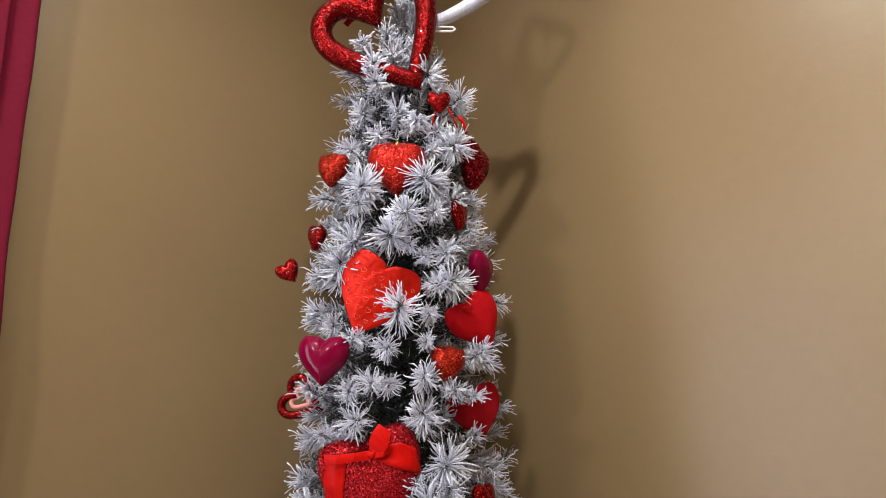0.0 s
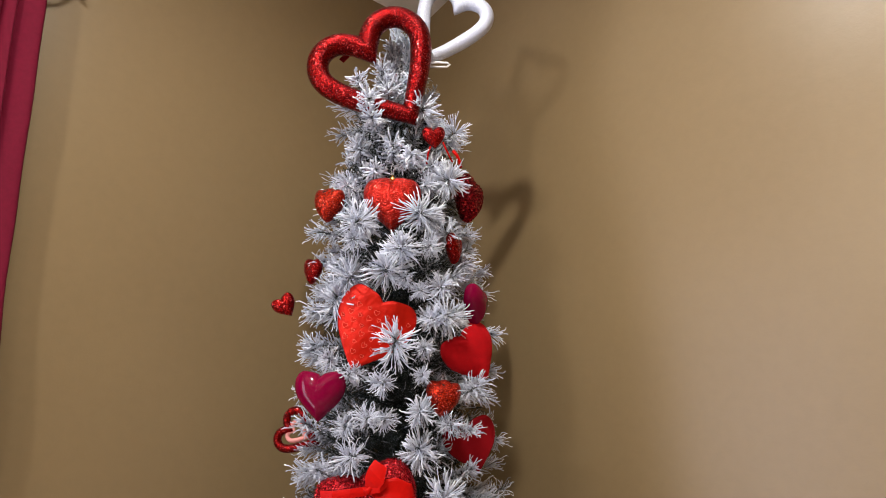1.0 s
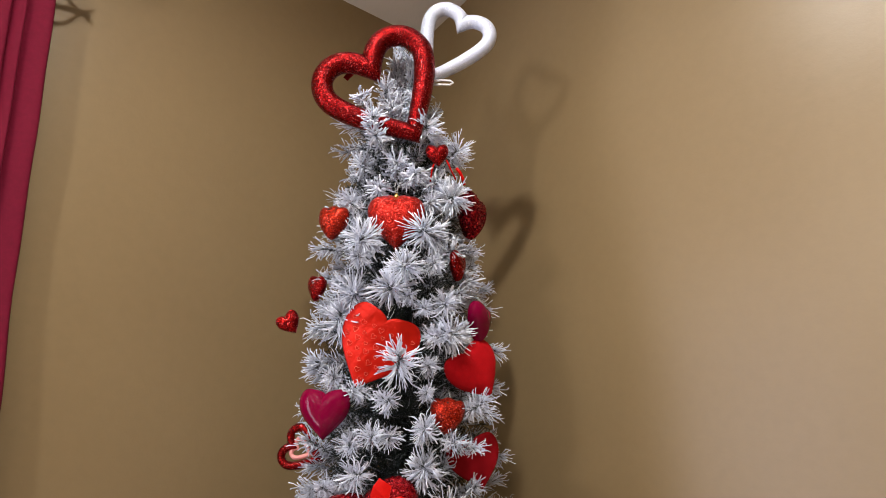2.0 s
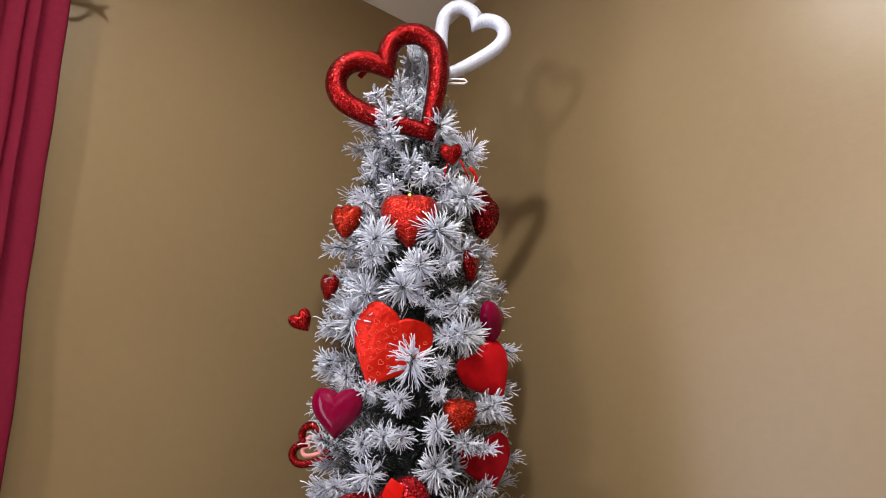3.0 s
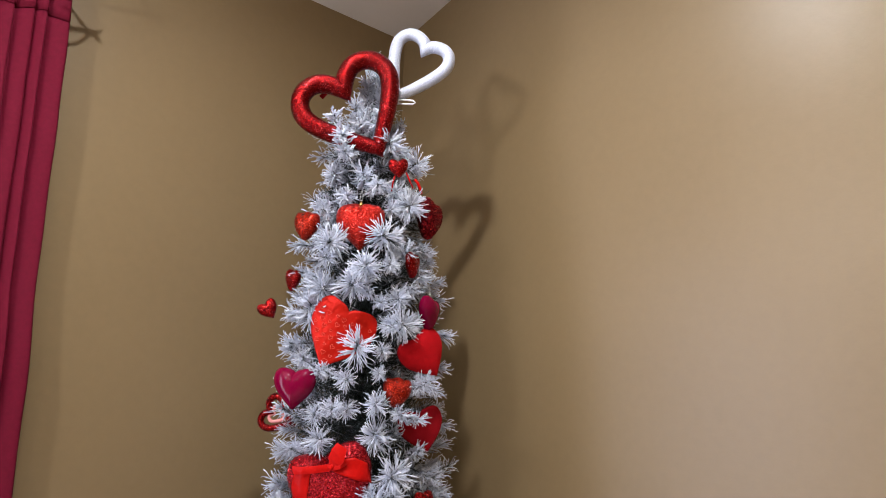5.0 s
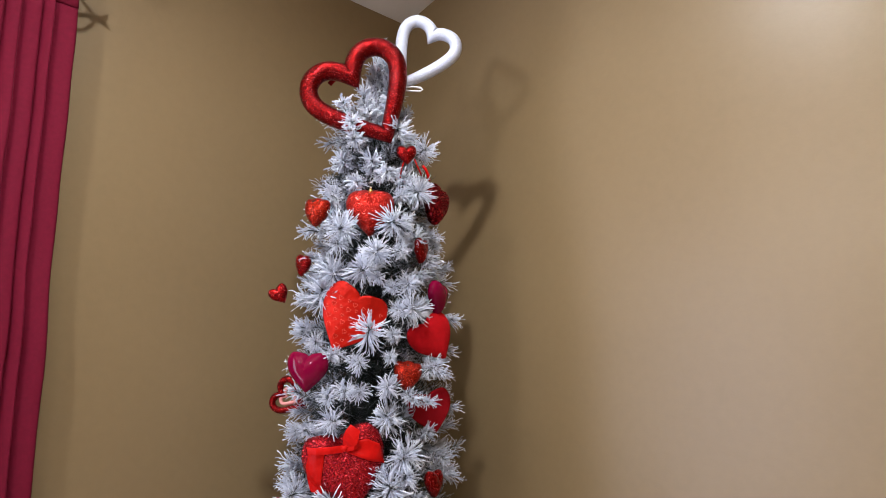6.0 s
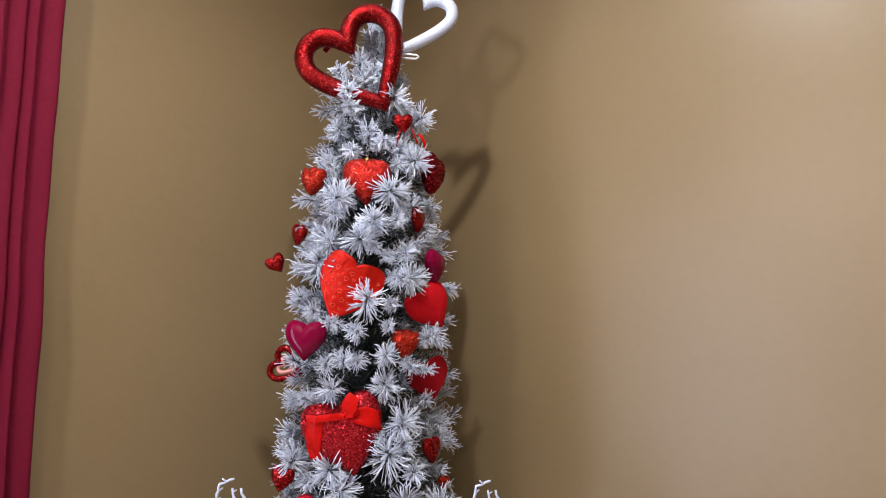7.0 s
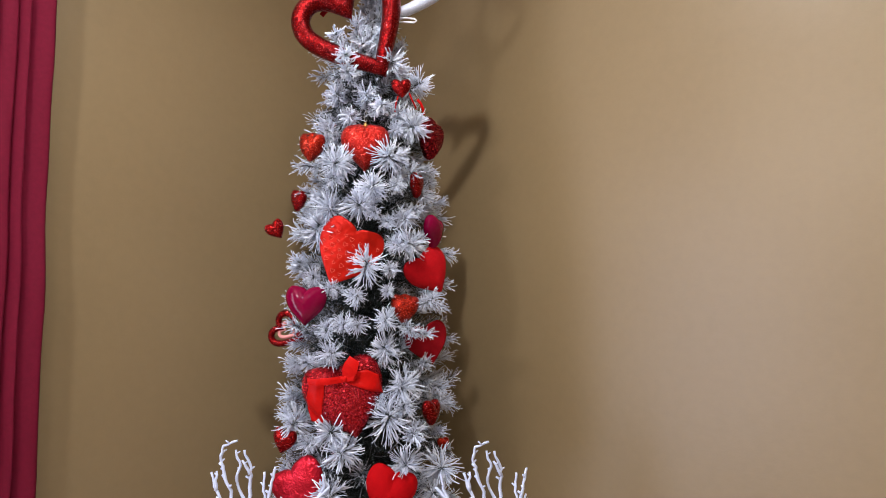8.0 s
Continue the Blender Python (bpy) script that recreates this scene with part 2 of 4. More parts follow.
def west_wall():
    bm = bmesh.new()
    for y0, y1, z0, z1 in ((-WIN_A, 0.12, 0, CEILING - 0.036), (-ROOM_Y - 0.12, -WIN_B, 0, CEILING - 0.036), (-WIN_B, -WIN_A, 0, WIN_LOW), (-WIN_B, -WIN_A, WIN_TOP, CEILING - 0.036)):
        box(bm, -0.12, 0.0, y0, y1, z0, z1)
    for v in bm.verts:
        if v.co.z > CEILING - 0.1:
            v.co.z = CEILING + RISE * v.co.x
    tagged(part("wall_west", bm, M_WALL, smooth=False, m=ROOM), "tan satin painted wall with a window opening", "wall", kind="structure")
    win = thing("window_1", ROOM @ pose(0, -WIN_A, WIN_LOW), "tall white framed window with two panes beside the curtain", "window", kind="structure")
    w, h = WIN_B - WIN_A, WIN_TOP - WIN_LOW
    bm = bmesh.new()
    for y0, y1, z0, z1 in ((-w, 0, 0, 0.05), (-w, 0, h - 0.05, h), (-0.05, 0, 0.05, h - 0.05), (-w, -w + 0.05, 0.05, h - 0.05), (-w / 2 - 0.025, -w / 2 + 0.025, 0.05, h - 0.05)):
        box(bm, -0.09, -0.03, y0, y1, z0, z1, 0.004)
    part("window_frame", bm, M_TRIM, win, smooth=False)
    part("window_sill", box(bmesh.new(), -0.02, 0.03, -w - 0.04, 0.04, -0.03, -0.002, 0.004), M_TRIM, win, smooth=False)
    for y0, y1 in ((-w / 2 + 0.025, -0.05), (-w + 0.05, -w / 2 - 0.025)):
        pane = part("pane", box(bmesh.new(), -0.063, -0.057, y0, y1, 0.05, h - 0.05), M_GLASS, win, smooth=False)
        pane.visible_shadow = False


west_wall()
daylight = new("window_daylight", bpy.data.lights.new("window_daylight", "AREA"))
daylight.data.shape, daylight.data.size, daylight.data.size_y = "RECTANGLE", WIN_B - WIN_A - 0.1, WIN_TOP - WIN_LOW - 0.1
daylight.data.energy, daylight.data.color = 118.0, (0.72, 0.77, 1.0)
daylight.matrix_basis = ROOM @ look((-0.02, -(WIN_A + WIN_B) / 2, (WIN_LOW + WIN_TOP) / 2), (1.0, -(WIN_A + WIN_B) / 2, (WIN_LOW + WIN_TOP) / 2))


def recessed_light(x, y, share):
    can = thing("recessed_light", ROOM @ pose(x, y, CEILING + RISE * x) @ pose(0, 0, 0, 0, -math.degrees(math.atan(RISE)), 0), "round recessed ceiling light added out of view, switched on, with a white ring", "ceiling light", "recessed lights")
    ring = bmesh.new()
    lathe(ring, [(0.062, -0.002), (0.066, -0.012), (0.088, -0.010), (0.095, -0.001), (0.062, -0.0005)], 32)
    part("ring", ring, M_TRIM, can)
    part("diffuser", lathe(bmesh.new(), [(0.058, -0.001), (0.058, -0.004), (0.03, -0.006)], 32), M_LAMP, can)
    lamp = new("recessed_lamp", bpy.data.lights.new("recessed_lamp", "SPOT"))
    lamp.data.energy, lamp.data.color, lamp.data.shadow_soft_size = CAN_WATTS * share, CAN_COLOUR, 0.034
    lamp.data.spot_size, lamp.data.spot_blend = radians(174), 0.78
    lamp.matrix_basis = ROOM @ pose(x, y, CEILING + RISE * x - 0.03) @ pose(0, 0, 0, 0, -7.5, 0)


for x, y, share in CANS:
    recessed_light(x, y, share)


def invented_pendant():
    x, y, z = PENDANT
    top = CEILING + RISE * x
    ob = thing("invented_pendant", ROOM @ pose(x, y, 0), "invented pendant fixture for an unseen lamp, on a thin cord, switched on", "pendant lamp")
    part("cord", tube(bmesh.new(), [(0, 0, top - 0.002), (0, 0, z + 0.10)], 0.003, 8), M_METAL, ob)
    part("socket", lathe(bmesh.new(), [(0.012, z + 0.11), (0.020, z + 0.09), (0.020, z + 0.05), (0.014, z + 0.045)], 20), M_METAL, ob)
    lamp = new("unseen_lamp", bpy.data.lights.new("unseen_lamp", "POINT"))
    lamp.data.energy, lamp.data.color, lamp.data.shadow_soft_size = PENDANT_WATTS, CAN_COLOUR, 0.055
    lamp.matrix_basis = ROOM @ pose(x, y, z)


invented_pendant()


# ---------------------------------------------------------------- curtain, rod
def curtain():
    """Flat knife pleats, each lapping over the next, with a stitched heading."""
    top, bottom, near, far, seam = 2.275, 0.015, 1.113, 1.54, 2.152
    rng = random.Random(4)
    cur = thing("curtain", ROOM @ pose(0.052, 0, 0), "long crimson curtain panel hanging in flat vertical pleats", "curtain")
    edges, s = [near], near
    for width in (0.052, 0.027, 0.040, 0.034, 0.046, 0.030):
        s += width
        edges.append(s)
    while s < far:
        s += rng.uniform(0.028, 0.05)
        edges.append(s)
    profile = []
    for i, (e0, e1) in enumerate(zip(edges, edges[1:])):
        w = e1 - e0
        lift = (0.012 if i == 0 else 0.017) + 0.009 * rng.random()
        for u, d in ((0.0, 0.78), (0.06, 0.98), (0.16, 1.05), (0.35, 0.98), (0.6, 0.78), (0.80, 0.52), (0.91, 0.26), (0.97, 0.16)):
            if i == 5 and u > 0.85:
                d -= 0.9 * (u - 0.85) / 0.12      # the deep gap between two groups of pleats
            profile.append((e0 + w * u, lift * d, i))
    rows = 46
    for name, z0, z1, proud in (("cloth_panel", bottom, seam, 0.0), ("heading", seam - 0.012, top, 0.003)):
        bm = bmesh.new()
        grid = []
        n = rows if name == "cloth_panel" else 6
        for j in range(n + 1):
            z = z0 + (z1 - z0) * j / n
            low = max(0.0, 1.0 - z / 2.2)
            line = []
            for s, d, i in profile:
                sway = 0.006 * noise.noise((i * 0.5, z * 0.9, 2.0)) * (0 if i == 0 else 1) + 0.0045 * noise.noise((i * 0.25, z * 5.0, 5.0))
                ripple = 0.009 * noise.noise((s * 8, z * 2.2, 9.0)) + 0.006 * noise.noise((s * 20, z * 7.0, 1.0))
                line.append(bm.verts.new((d * (1 + 0.5 * low) + ripple + proud, -(s + sway), z + (0.004 * math.sin(s * 60) if name == "heading" and j == 0 else 0))))
            grid.append(line)
        for a, b in zip(grid, grid[1:]):
            for k in range(len(profile) - 1):
                bm.faces.new((a[k], a[k + 1], b[k + 1], b[k]))
        ob = part(name, bm, M_CURTAIN, cur)
        ob.modifiers.new("thickness", "SOLIDIFY").thickness = 0.0016
    rod = thing("curtain_rod", ROOM @ pose(0.058, 0, 0), "dark bronze curtain rod with a scrolled iron finial", "curtain rod")
    part("rod", tube(bmesh.new(), [(0, -1.13, 2.255), (0, -4.40, 2.255)], 0.009, 16), M_METAL, rod)
    bm = bmesh.new()
    # a forked leaf with three scrolled stems, standing out from the rod
    for strand, radii in (
        ([(0.064, -1.183, 2.216), (0.064, -1.104, 2.228), (0.064, -1.080, 2.233), (0.064, -1.052, 2.235), (0.064, -1.040, 2.228), (0.064, -1.029, 2.217)], [0.005, 0.0055, 0.0055, 0.0065, 0.006, 0.0025]),
        ([(0.064, -1.052, 2.235), (0.064, -1.042, 2.240), (0.064, -1.032, 2.249)], [0.006, 0.0055, 0.003]),
        ([(0.064, -1.056, 2.232), (0.064, -1.067, 2.216), (0.064, -1.081, 2.199), (0.064, -1.104, 2.190), (0.064, -1.134, 2.200)], [0.0045, 0.004, 0.0038, 0.0035, 0.003]),
        ([(0.064, -1.053, 2.235), (0.064, -1.063, 2.239), (0.064, -1.082, 2.256), (0.064, -1.104, 2.277), (0.064, -1.139, 2.301), (0.04, -1.17, 2.28), (0, -1.20, 2.255)], [0.0045, 0.0042, 0.0036, 0.0034, 0.0034, 0.004, 0.006]),
    ):
        tube(bm, strand, radii, 8)
    part("finial", bm, M_METAL, rod)
    for s in (1.22, 4.3):
        bm = bmesh.new()
        tube(bm, [(-0.056, -s, 2.255), (0, -s, 2.255)], 0.006, 10)
        box(bm, -0.0575, -0.053, -s - 0.015, -s + 0.015, 2.215, 2.285, 0.001)
        part("bracket", bm, M_METAL, rod)


curtain()

# ---------------------------------------------------------------- the tree
TREE = Vector((-0.09, 1.58, 0.0))
PROFILE = [(0.22, 0.275), (0.8, 0.250), (1.05, 0.240), (1.25, 0.232), (1.47, 0.220), (1.70, 0.190), (1.86, 0.142), (2.0, 0.090), (2.14, 0.02)]


def reach(z):
    return float(np.interp(z, [p[0] for p in PROFILE], [p[1] for p in PROFILE]))


def spray_mesh(seed, length=0.10, count=90, needle=0.050, flock=1.0, shape="tip", fat=1.0):
    """One branch tip: a wire stem with needles round it. star: they fan out from the very end; swept: they lie forward along the stem."""
    rng = random.Random(seed)
    verts, faces, cover = [], [], []

    def prism(points, radii, weights):
        t = (points[-1] - points[0]).normalized()
        side = t.orthogonal().normalized()
        up = t.cross(side)
        base = len(verts)
        for p, r, w in zip(points, radii, weights):
            for k in range(3):
                a = 2.094 * k
                verts.append(p + r * (math.cos(a) * side + math.sin(a) * up))
                cover.append(w)
        for j in range(len(points) - 1):
            for k in range(3):
                a, b = base + 3 * j + k, base + 3 * j + (k + 1) % 3
                faces.append((a, b, b + 3, a + 3))
        e = base + 3 * (len(points) - 1)
        faces.append((e, e + 1, e + 2))

    def jitter(amount):
        return Vector((rng.uniform(-1, 1), rng.uniform(-1, 1), rng.uniform(-1, 1))) * amount

    bend = Vector((rng.uniform(-0.02, 0.02), rng.uniform(-0.02, 0.02), 0))
    stem = [bend * (u * u) + Vector((0, 0, length * u)) for u in (-0.42, -0.1, 0.3, 0.65, 1.0)]
    prism(stem, [0.0022, 0.002, 0.0018, 0.0016, 0.001], [0.0, 0.0, 0.1, 0.3, 0.6])
    # needles come in small bundles, so that the fan has gaps
    bundle, lean = 2.39996 * 0.5, 0.5
    for i in range(count):
        if shape == "star":
            u = 1.0 - 0.62 * ((i + rng.random()) / count) ** 1.6
            if i % 6 == 0:
                lean = rng.random()
            turn = min(1.0, max(0.0, lean + rng.uniform(-0.20, 0.20)))
            spread = radians(10 + 74 * turn if u > 0.93 else 50 + 46 * turn)
        else:
            u = 1.0 - 1.3 * ((i + rng.random()) / count) ** 1.35
            low, high = (20, 56) if shape == "swept" else (40, 80)
            spread = radians(rng.uniform(low, high) if u < 0.93 else rng.uniform(5, high))
        if i % (6 if shape == "star" else 3) == 0:
            bundle += 2.39996 * rng.uniform(0.9, 1.1)
        a = bundle + rng.uniform(-0.34, 0.34)
        out = Vector((math.cos(a), math.sin(a), 0)) * math.sin(spread) + Vector((0, 0, math.cos(spread)))
        start = bend * (u * u) + Vector((0, 0, length * u))
        size = needle * (rng.uniform(0.58, 1.10) if shape == "star" else rng.uniform(0.45, 1.05)) * (0.85 + 0.15 * max(0.0, u))
        sag = jitter(size * (0.13 if shape == "star" else 0.17)) + Vector((0, 0, size * rng.uniform(-0.02, 0.14)))
        w = flock * rng.uniform(0.50, 1.0) * (0.45 + 0.55 * max(0.0, min(1.0, u + 0.25)))
        thick = 0.00055 + fat * (0.00035 + 0.00060 * rng.random()) * min(1.0, 1.6 * w)
        rough = 0.0015 if shape == "star" else 0.0022
        kink = [start + out * size * q + sag * k + jitter(rough * q) for q, k in ((0, 0), (0.28, 0.5), (0.55, 0.9), (0.8, 0.9), (1, 0.5))]
        prism(kink, [thick * q * rng.uniform(0.66, 1.34) for q in (0.55, 0.9, 1.0, 1.1, 0.95)], [0.0, w * rng.uniform(0.3, 0.6), w * rng.uniform(0.55, 1.0), w * rng.uniform(0.8, 1.1), w * 1.15])
    me = bpy.data.meshes.new("branch")
    me.from_pydata([tuple(v) for v in verts], [], faces)
    at = me.attributes.new("flock", "FLOAT", "POINT")
    at.data.foreach_set("value", cover)
    me.polygons.foreach_set("use_smooth", [True] * len(me.polygons))
    me.materials.append(M_NEEDLE)
    return me


STARS = [spray_mesh(400 + i, 0.085, 122 + 8 * (i % 4), 0.049, 1.0, "star", 0.82) for i in range(8)]
FULL_STARS = [spray_mesh(450 + i, 0.085, 164 + 8 * (i % 3), 0.048, 1.0, "star", 0.85) for i in range(6)]
TIPS = [spray_mesh(100 + i, 0.075 + 0.010 * (i % 3), 124 + 8 * (i % 4), 0.043 + 0.003 * (i % 3), 1.0) for i in range(10)]
SWEPT = [spray_mesh(150 + i, 0.105, 126, 0.044, 1.0, "swept") for i in range(6)]
SPARSE = [spray_mesh(200 + i, 0.10, 104, 0.044, 0.47) for i in range(5)]
FROSTED = [spray_mesh(500 + i, 0.080, 122 + 6 * (i % 3), 0.042, 1.15, "tip", 1.7) for i in range(6)]
INNER = [spray_mesh(300 + i, 0.13, 90, 0.050, 0.08) for i in range(4)]

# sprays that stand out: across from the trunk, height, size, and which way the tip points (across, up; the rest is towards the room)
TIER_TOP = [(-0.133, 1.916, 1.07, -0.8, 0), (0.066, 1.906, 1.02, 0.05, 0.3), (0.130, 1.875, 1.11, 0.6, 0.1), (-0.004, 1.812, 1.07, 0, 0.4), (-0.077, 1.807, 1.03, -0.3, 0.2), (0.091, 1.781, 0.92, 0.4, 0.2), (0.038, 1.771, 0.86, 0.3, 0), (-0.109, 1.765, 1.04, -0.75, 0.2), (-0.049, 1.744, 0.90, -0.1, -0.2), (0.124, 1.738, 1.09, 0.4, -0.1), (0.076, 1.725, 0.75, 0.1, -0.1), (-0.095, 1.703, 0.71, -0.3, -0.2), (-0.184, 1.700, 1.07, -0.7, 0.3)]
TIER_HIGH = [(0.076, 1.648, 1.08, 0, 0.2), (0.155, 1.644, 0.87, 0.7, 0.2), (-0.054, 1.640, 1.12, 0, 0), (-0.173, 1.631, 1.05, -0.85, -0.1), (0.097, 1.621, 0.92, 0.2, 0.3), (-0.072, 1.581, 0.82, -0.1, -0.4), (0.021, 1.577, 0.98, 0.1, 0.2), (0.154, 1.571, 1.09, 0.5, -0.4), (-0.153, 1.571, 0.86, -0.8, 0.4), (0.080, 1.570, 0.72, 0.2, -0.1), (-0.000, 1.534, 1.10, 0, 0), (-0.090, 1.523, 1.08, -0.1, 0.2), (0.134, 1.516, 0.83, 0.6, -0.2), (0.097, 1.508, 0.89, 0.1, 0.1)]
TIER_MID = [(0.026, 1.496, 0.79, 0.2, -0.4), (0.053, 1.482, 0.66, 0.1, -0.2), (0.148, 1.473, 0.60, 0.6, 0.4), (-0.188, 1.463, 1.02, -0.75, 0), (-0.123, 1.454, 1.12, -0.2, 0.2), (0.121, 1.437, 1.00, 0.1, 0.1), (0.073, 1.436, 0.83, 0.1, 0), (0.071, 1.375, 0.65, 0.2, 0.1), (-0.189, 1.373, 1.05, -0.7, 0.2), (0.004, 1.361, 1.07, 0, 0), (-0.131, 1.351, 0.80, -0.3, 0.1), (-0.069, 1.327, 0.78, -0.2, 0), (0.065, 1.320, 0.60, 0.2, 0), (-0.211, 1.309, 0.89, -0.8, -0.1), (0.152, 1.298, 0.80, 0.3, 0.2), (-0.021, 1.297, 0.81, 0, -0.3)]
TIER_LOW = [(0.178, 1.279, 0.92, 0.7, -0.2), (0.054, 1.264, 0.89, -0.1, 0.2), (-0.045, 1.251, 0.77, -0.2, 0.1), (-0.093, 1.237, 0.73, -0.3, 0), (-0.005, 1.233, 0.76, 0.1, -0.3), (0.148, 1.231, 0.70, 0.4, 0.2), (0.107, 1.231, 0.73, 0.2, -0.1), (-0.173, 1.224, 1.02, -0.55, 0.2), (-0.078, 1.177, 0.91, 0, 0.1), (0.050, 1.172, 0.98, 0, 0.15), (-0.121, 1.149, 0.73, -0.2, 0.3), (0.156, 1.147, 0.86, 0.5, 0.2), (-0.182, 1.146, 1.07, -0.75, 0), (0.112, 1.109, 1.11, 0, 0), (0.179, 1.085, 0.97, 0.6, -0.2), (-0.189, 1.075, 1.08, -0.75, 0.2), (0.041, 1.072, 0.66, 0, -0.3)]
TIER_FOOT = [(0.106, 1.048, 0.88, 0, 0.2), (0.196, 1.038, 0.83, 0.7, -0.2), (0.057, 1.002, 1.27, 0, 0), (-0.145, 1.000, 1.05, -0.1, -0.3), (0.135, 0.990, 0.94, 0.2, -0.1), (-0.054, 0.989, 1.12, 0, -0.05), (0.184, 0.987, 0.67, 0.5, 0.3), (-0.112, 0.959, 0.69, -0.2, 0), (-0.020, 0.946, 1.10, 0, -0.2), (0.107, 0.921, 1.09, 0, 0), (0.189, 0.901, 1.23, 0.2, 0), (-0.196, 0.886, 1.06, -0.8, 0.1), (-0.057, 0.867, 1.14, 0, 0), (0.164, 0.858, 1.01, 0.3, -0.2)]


# ornaments: where they hang, so that no filling spray hides them
HANG = {}


def spray_pose(heading, z, depth, size, rise, twist, aim=None):
    out = Vector((math.sin(radians(heading)), -math.cos(radians(heading)), 0))
    if aim is not None:
        out = (out + aim).normalized()
    way = (out * math.cos(radians(rise)) + Vector((0, 0, math.sin(radians(rise))))).normalized()
    radial = Vector((math.sin(radians(heading)), -math.cos(radians(heading)), 0))
    tip = TREE + radial * (reach(z) * depth) + Vector((0, 0, z))
    return Matrix.Translation(tip - way * 0.115 * size) @ way.to_track_quat("Z", "Y").to_matrix().to_4x4() @ pose(0, 0, 0, 0, 0, twist) @ Matrix.Scale(size, 4)


def tree():
    rng = random.Random(5)
    ob = thing("christmas_tree", Matrix.Translation(TREE), "slim artificial pine tree heavily flocked with white snow", "christmas tree")
    here = Matrix.Translation(-TREE)
    part("trunk_pole", tube(bmesh.new(), [(0, 0, 0.04), (0, 0, 1.2), (0, 0, 2.14)], [0.016, 0.014, 0.004], 12), M_BARK, ob)
    for a in range(4):
        d = Vector((math.cos(a * math.pi / 2 + 0.4), math.sin(a * math.pi / 2 + 0.4), 0))
        part("stand_leg", tube(bmesh.new(), [d * 0.01 + Vector((0, 0, 0.16)), d * 0.12 + Vector((0, 0, 0.06)), d * 0.24 + Vector((0, 0, 0.011))], 0.010, 8), M_BARK, ob)
    spots, poses = [], []
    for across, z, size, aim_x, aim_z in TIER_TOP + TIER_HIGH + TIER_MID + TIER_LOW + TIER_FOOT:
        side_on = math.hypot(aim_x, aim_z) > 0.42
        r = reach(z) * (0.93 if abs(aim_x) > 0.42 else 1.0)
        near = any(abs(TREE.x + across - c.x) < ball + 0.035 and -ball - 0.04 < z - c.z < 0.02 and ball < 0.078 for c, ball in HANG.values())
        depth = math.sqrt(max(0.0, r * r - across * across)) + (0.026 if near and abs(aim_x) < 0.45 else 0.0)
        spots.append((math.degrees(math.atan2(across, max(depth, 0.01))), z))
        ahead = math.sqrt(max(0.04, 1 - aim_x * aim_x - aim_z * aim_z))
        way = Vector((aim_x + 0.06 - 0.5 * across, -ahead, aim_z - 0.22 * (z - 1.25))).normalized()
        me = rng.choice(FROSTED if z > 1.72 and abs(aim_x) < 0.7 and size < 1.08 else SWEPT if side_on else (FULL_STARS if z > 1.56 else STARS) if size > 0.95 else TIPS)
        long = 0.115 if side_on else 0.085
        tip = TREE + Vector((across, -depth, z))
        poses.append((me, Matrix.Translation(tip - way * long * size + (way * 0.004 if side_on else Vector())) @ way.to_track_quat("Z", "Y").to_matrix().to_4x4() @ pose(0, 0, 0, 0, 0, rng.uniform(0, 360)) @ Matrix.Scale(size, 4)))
    i = 0
    for i in range(2400):
        z = 0.26 + 1.80 * rng.random() ** 0.9
        heading = (i * 137.508) % 360 - 180
        if any(abs(((heading - h + 180) % 360) - 180) * 0.0175 * reach(z) < (0.042 if z > 1.45 else 0.046) and abs(z - zz) < (0.038 if z > 1.45 else 0.042) for h, zz in spots):
            continue
        depth = rng.uniform(0.56, 0.94) if z > 1.5 else rng.uniform(0.50, 0.88)
        if abs(heading) < 75 and z < 1.5 and rng.random() < 0.22:
            continue
        if 48 < abs(heading) < 110:
            depth = rng.uniform(0.74, 0.98)
        p = TREE + Vector((math.sin(radians(heading)), -math.cos(radians(heading)), 0)) * reach(z) * depth + Vector((0, 0, z))
        if any((Vector((p.x, 0, p.z)) - Vector((c.x, 0, c.z))).length < r and p.y < c.y + 0.06 for c, r in HANG.values()):
            depth *= 0.72
        spots.append((heading, z))
        if z > 1.66 and abs(heading) < 100 and rng.random() < 0.6:
            poses.append((rng.choice(FROSTED), spray_pose(heading, z, min(0.96, depth + 0.08), rng.uniform(0.72, 0.95) * (0.85 if z > 1.88 else 1.0), rng.uniform(-12, 30), rng.uniform(0, 360))))
            continue
        if 48 < abs(heading) < 110 and rng.random() < 0.65:
            poses.append((rng.choice(SWEPT), spray_pose(heading, z, depth - 0.04, rng.uniform(0.75, 0.95), rng.uniform(-12, 25), rng.uniform(0, 360))))
            continue
        poses.append((rng.choice(INNER if z < 1.5 and abs(heading) < 70 and rng.random() < 0.44 else SPARSE if (z < 1.5 and rng.random() < 0.72) or (depth < 0.7 and z < 1.8) else (SWEPT if rng.random() < 0.3 else TIPS if rng.random() < 0.7 else SPARSE)), spray_pose(heading, z, depth, rng.uniform(0.8, 1.05) * (0.72 if z > 1.88 else 1.0), rng.uniform(-12, 38), rng.uniform(0, 360))))
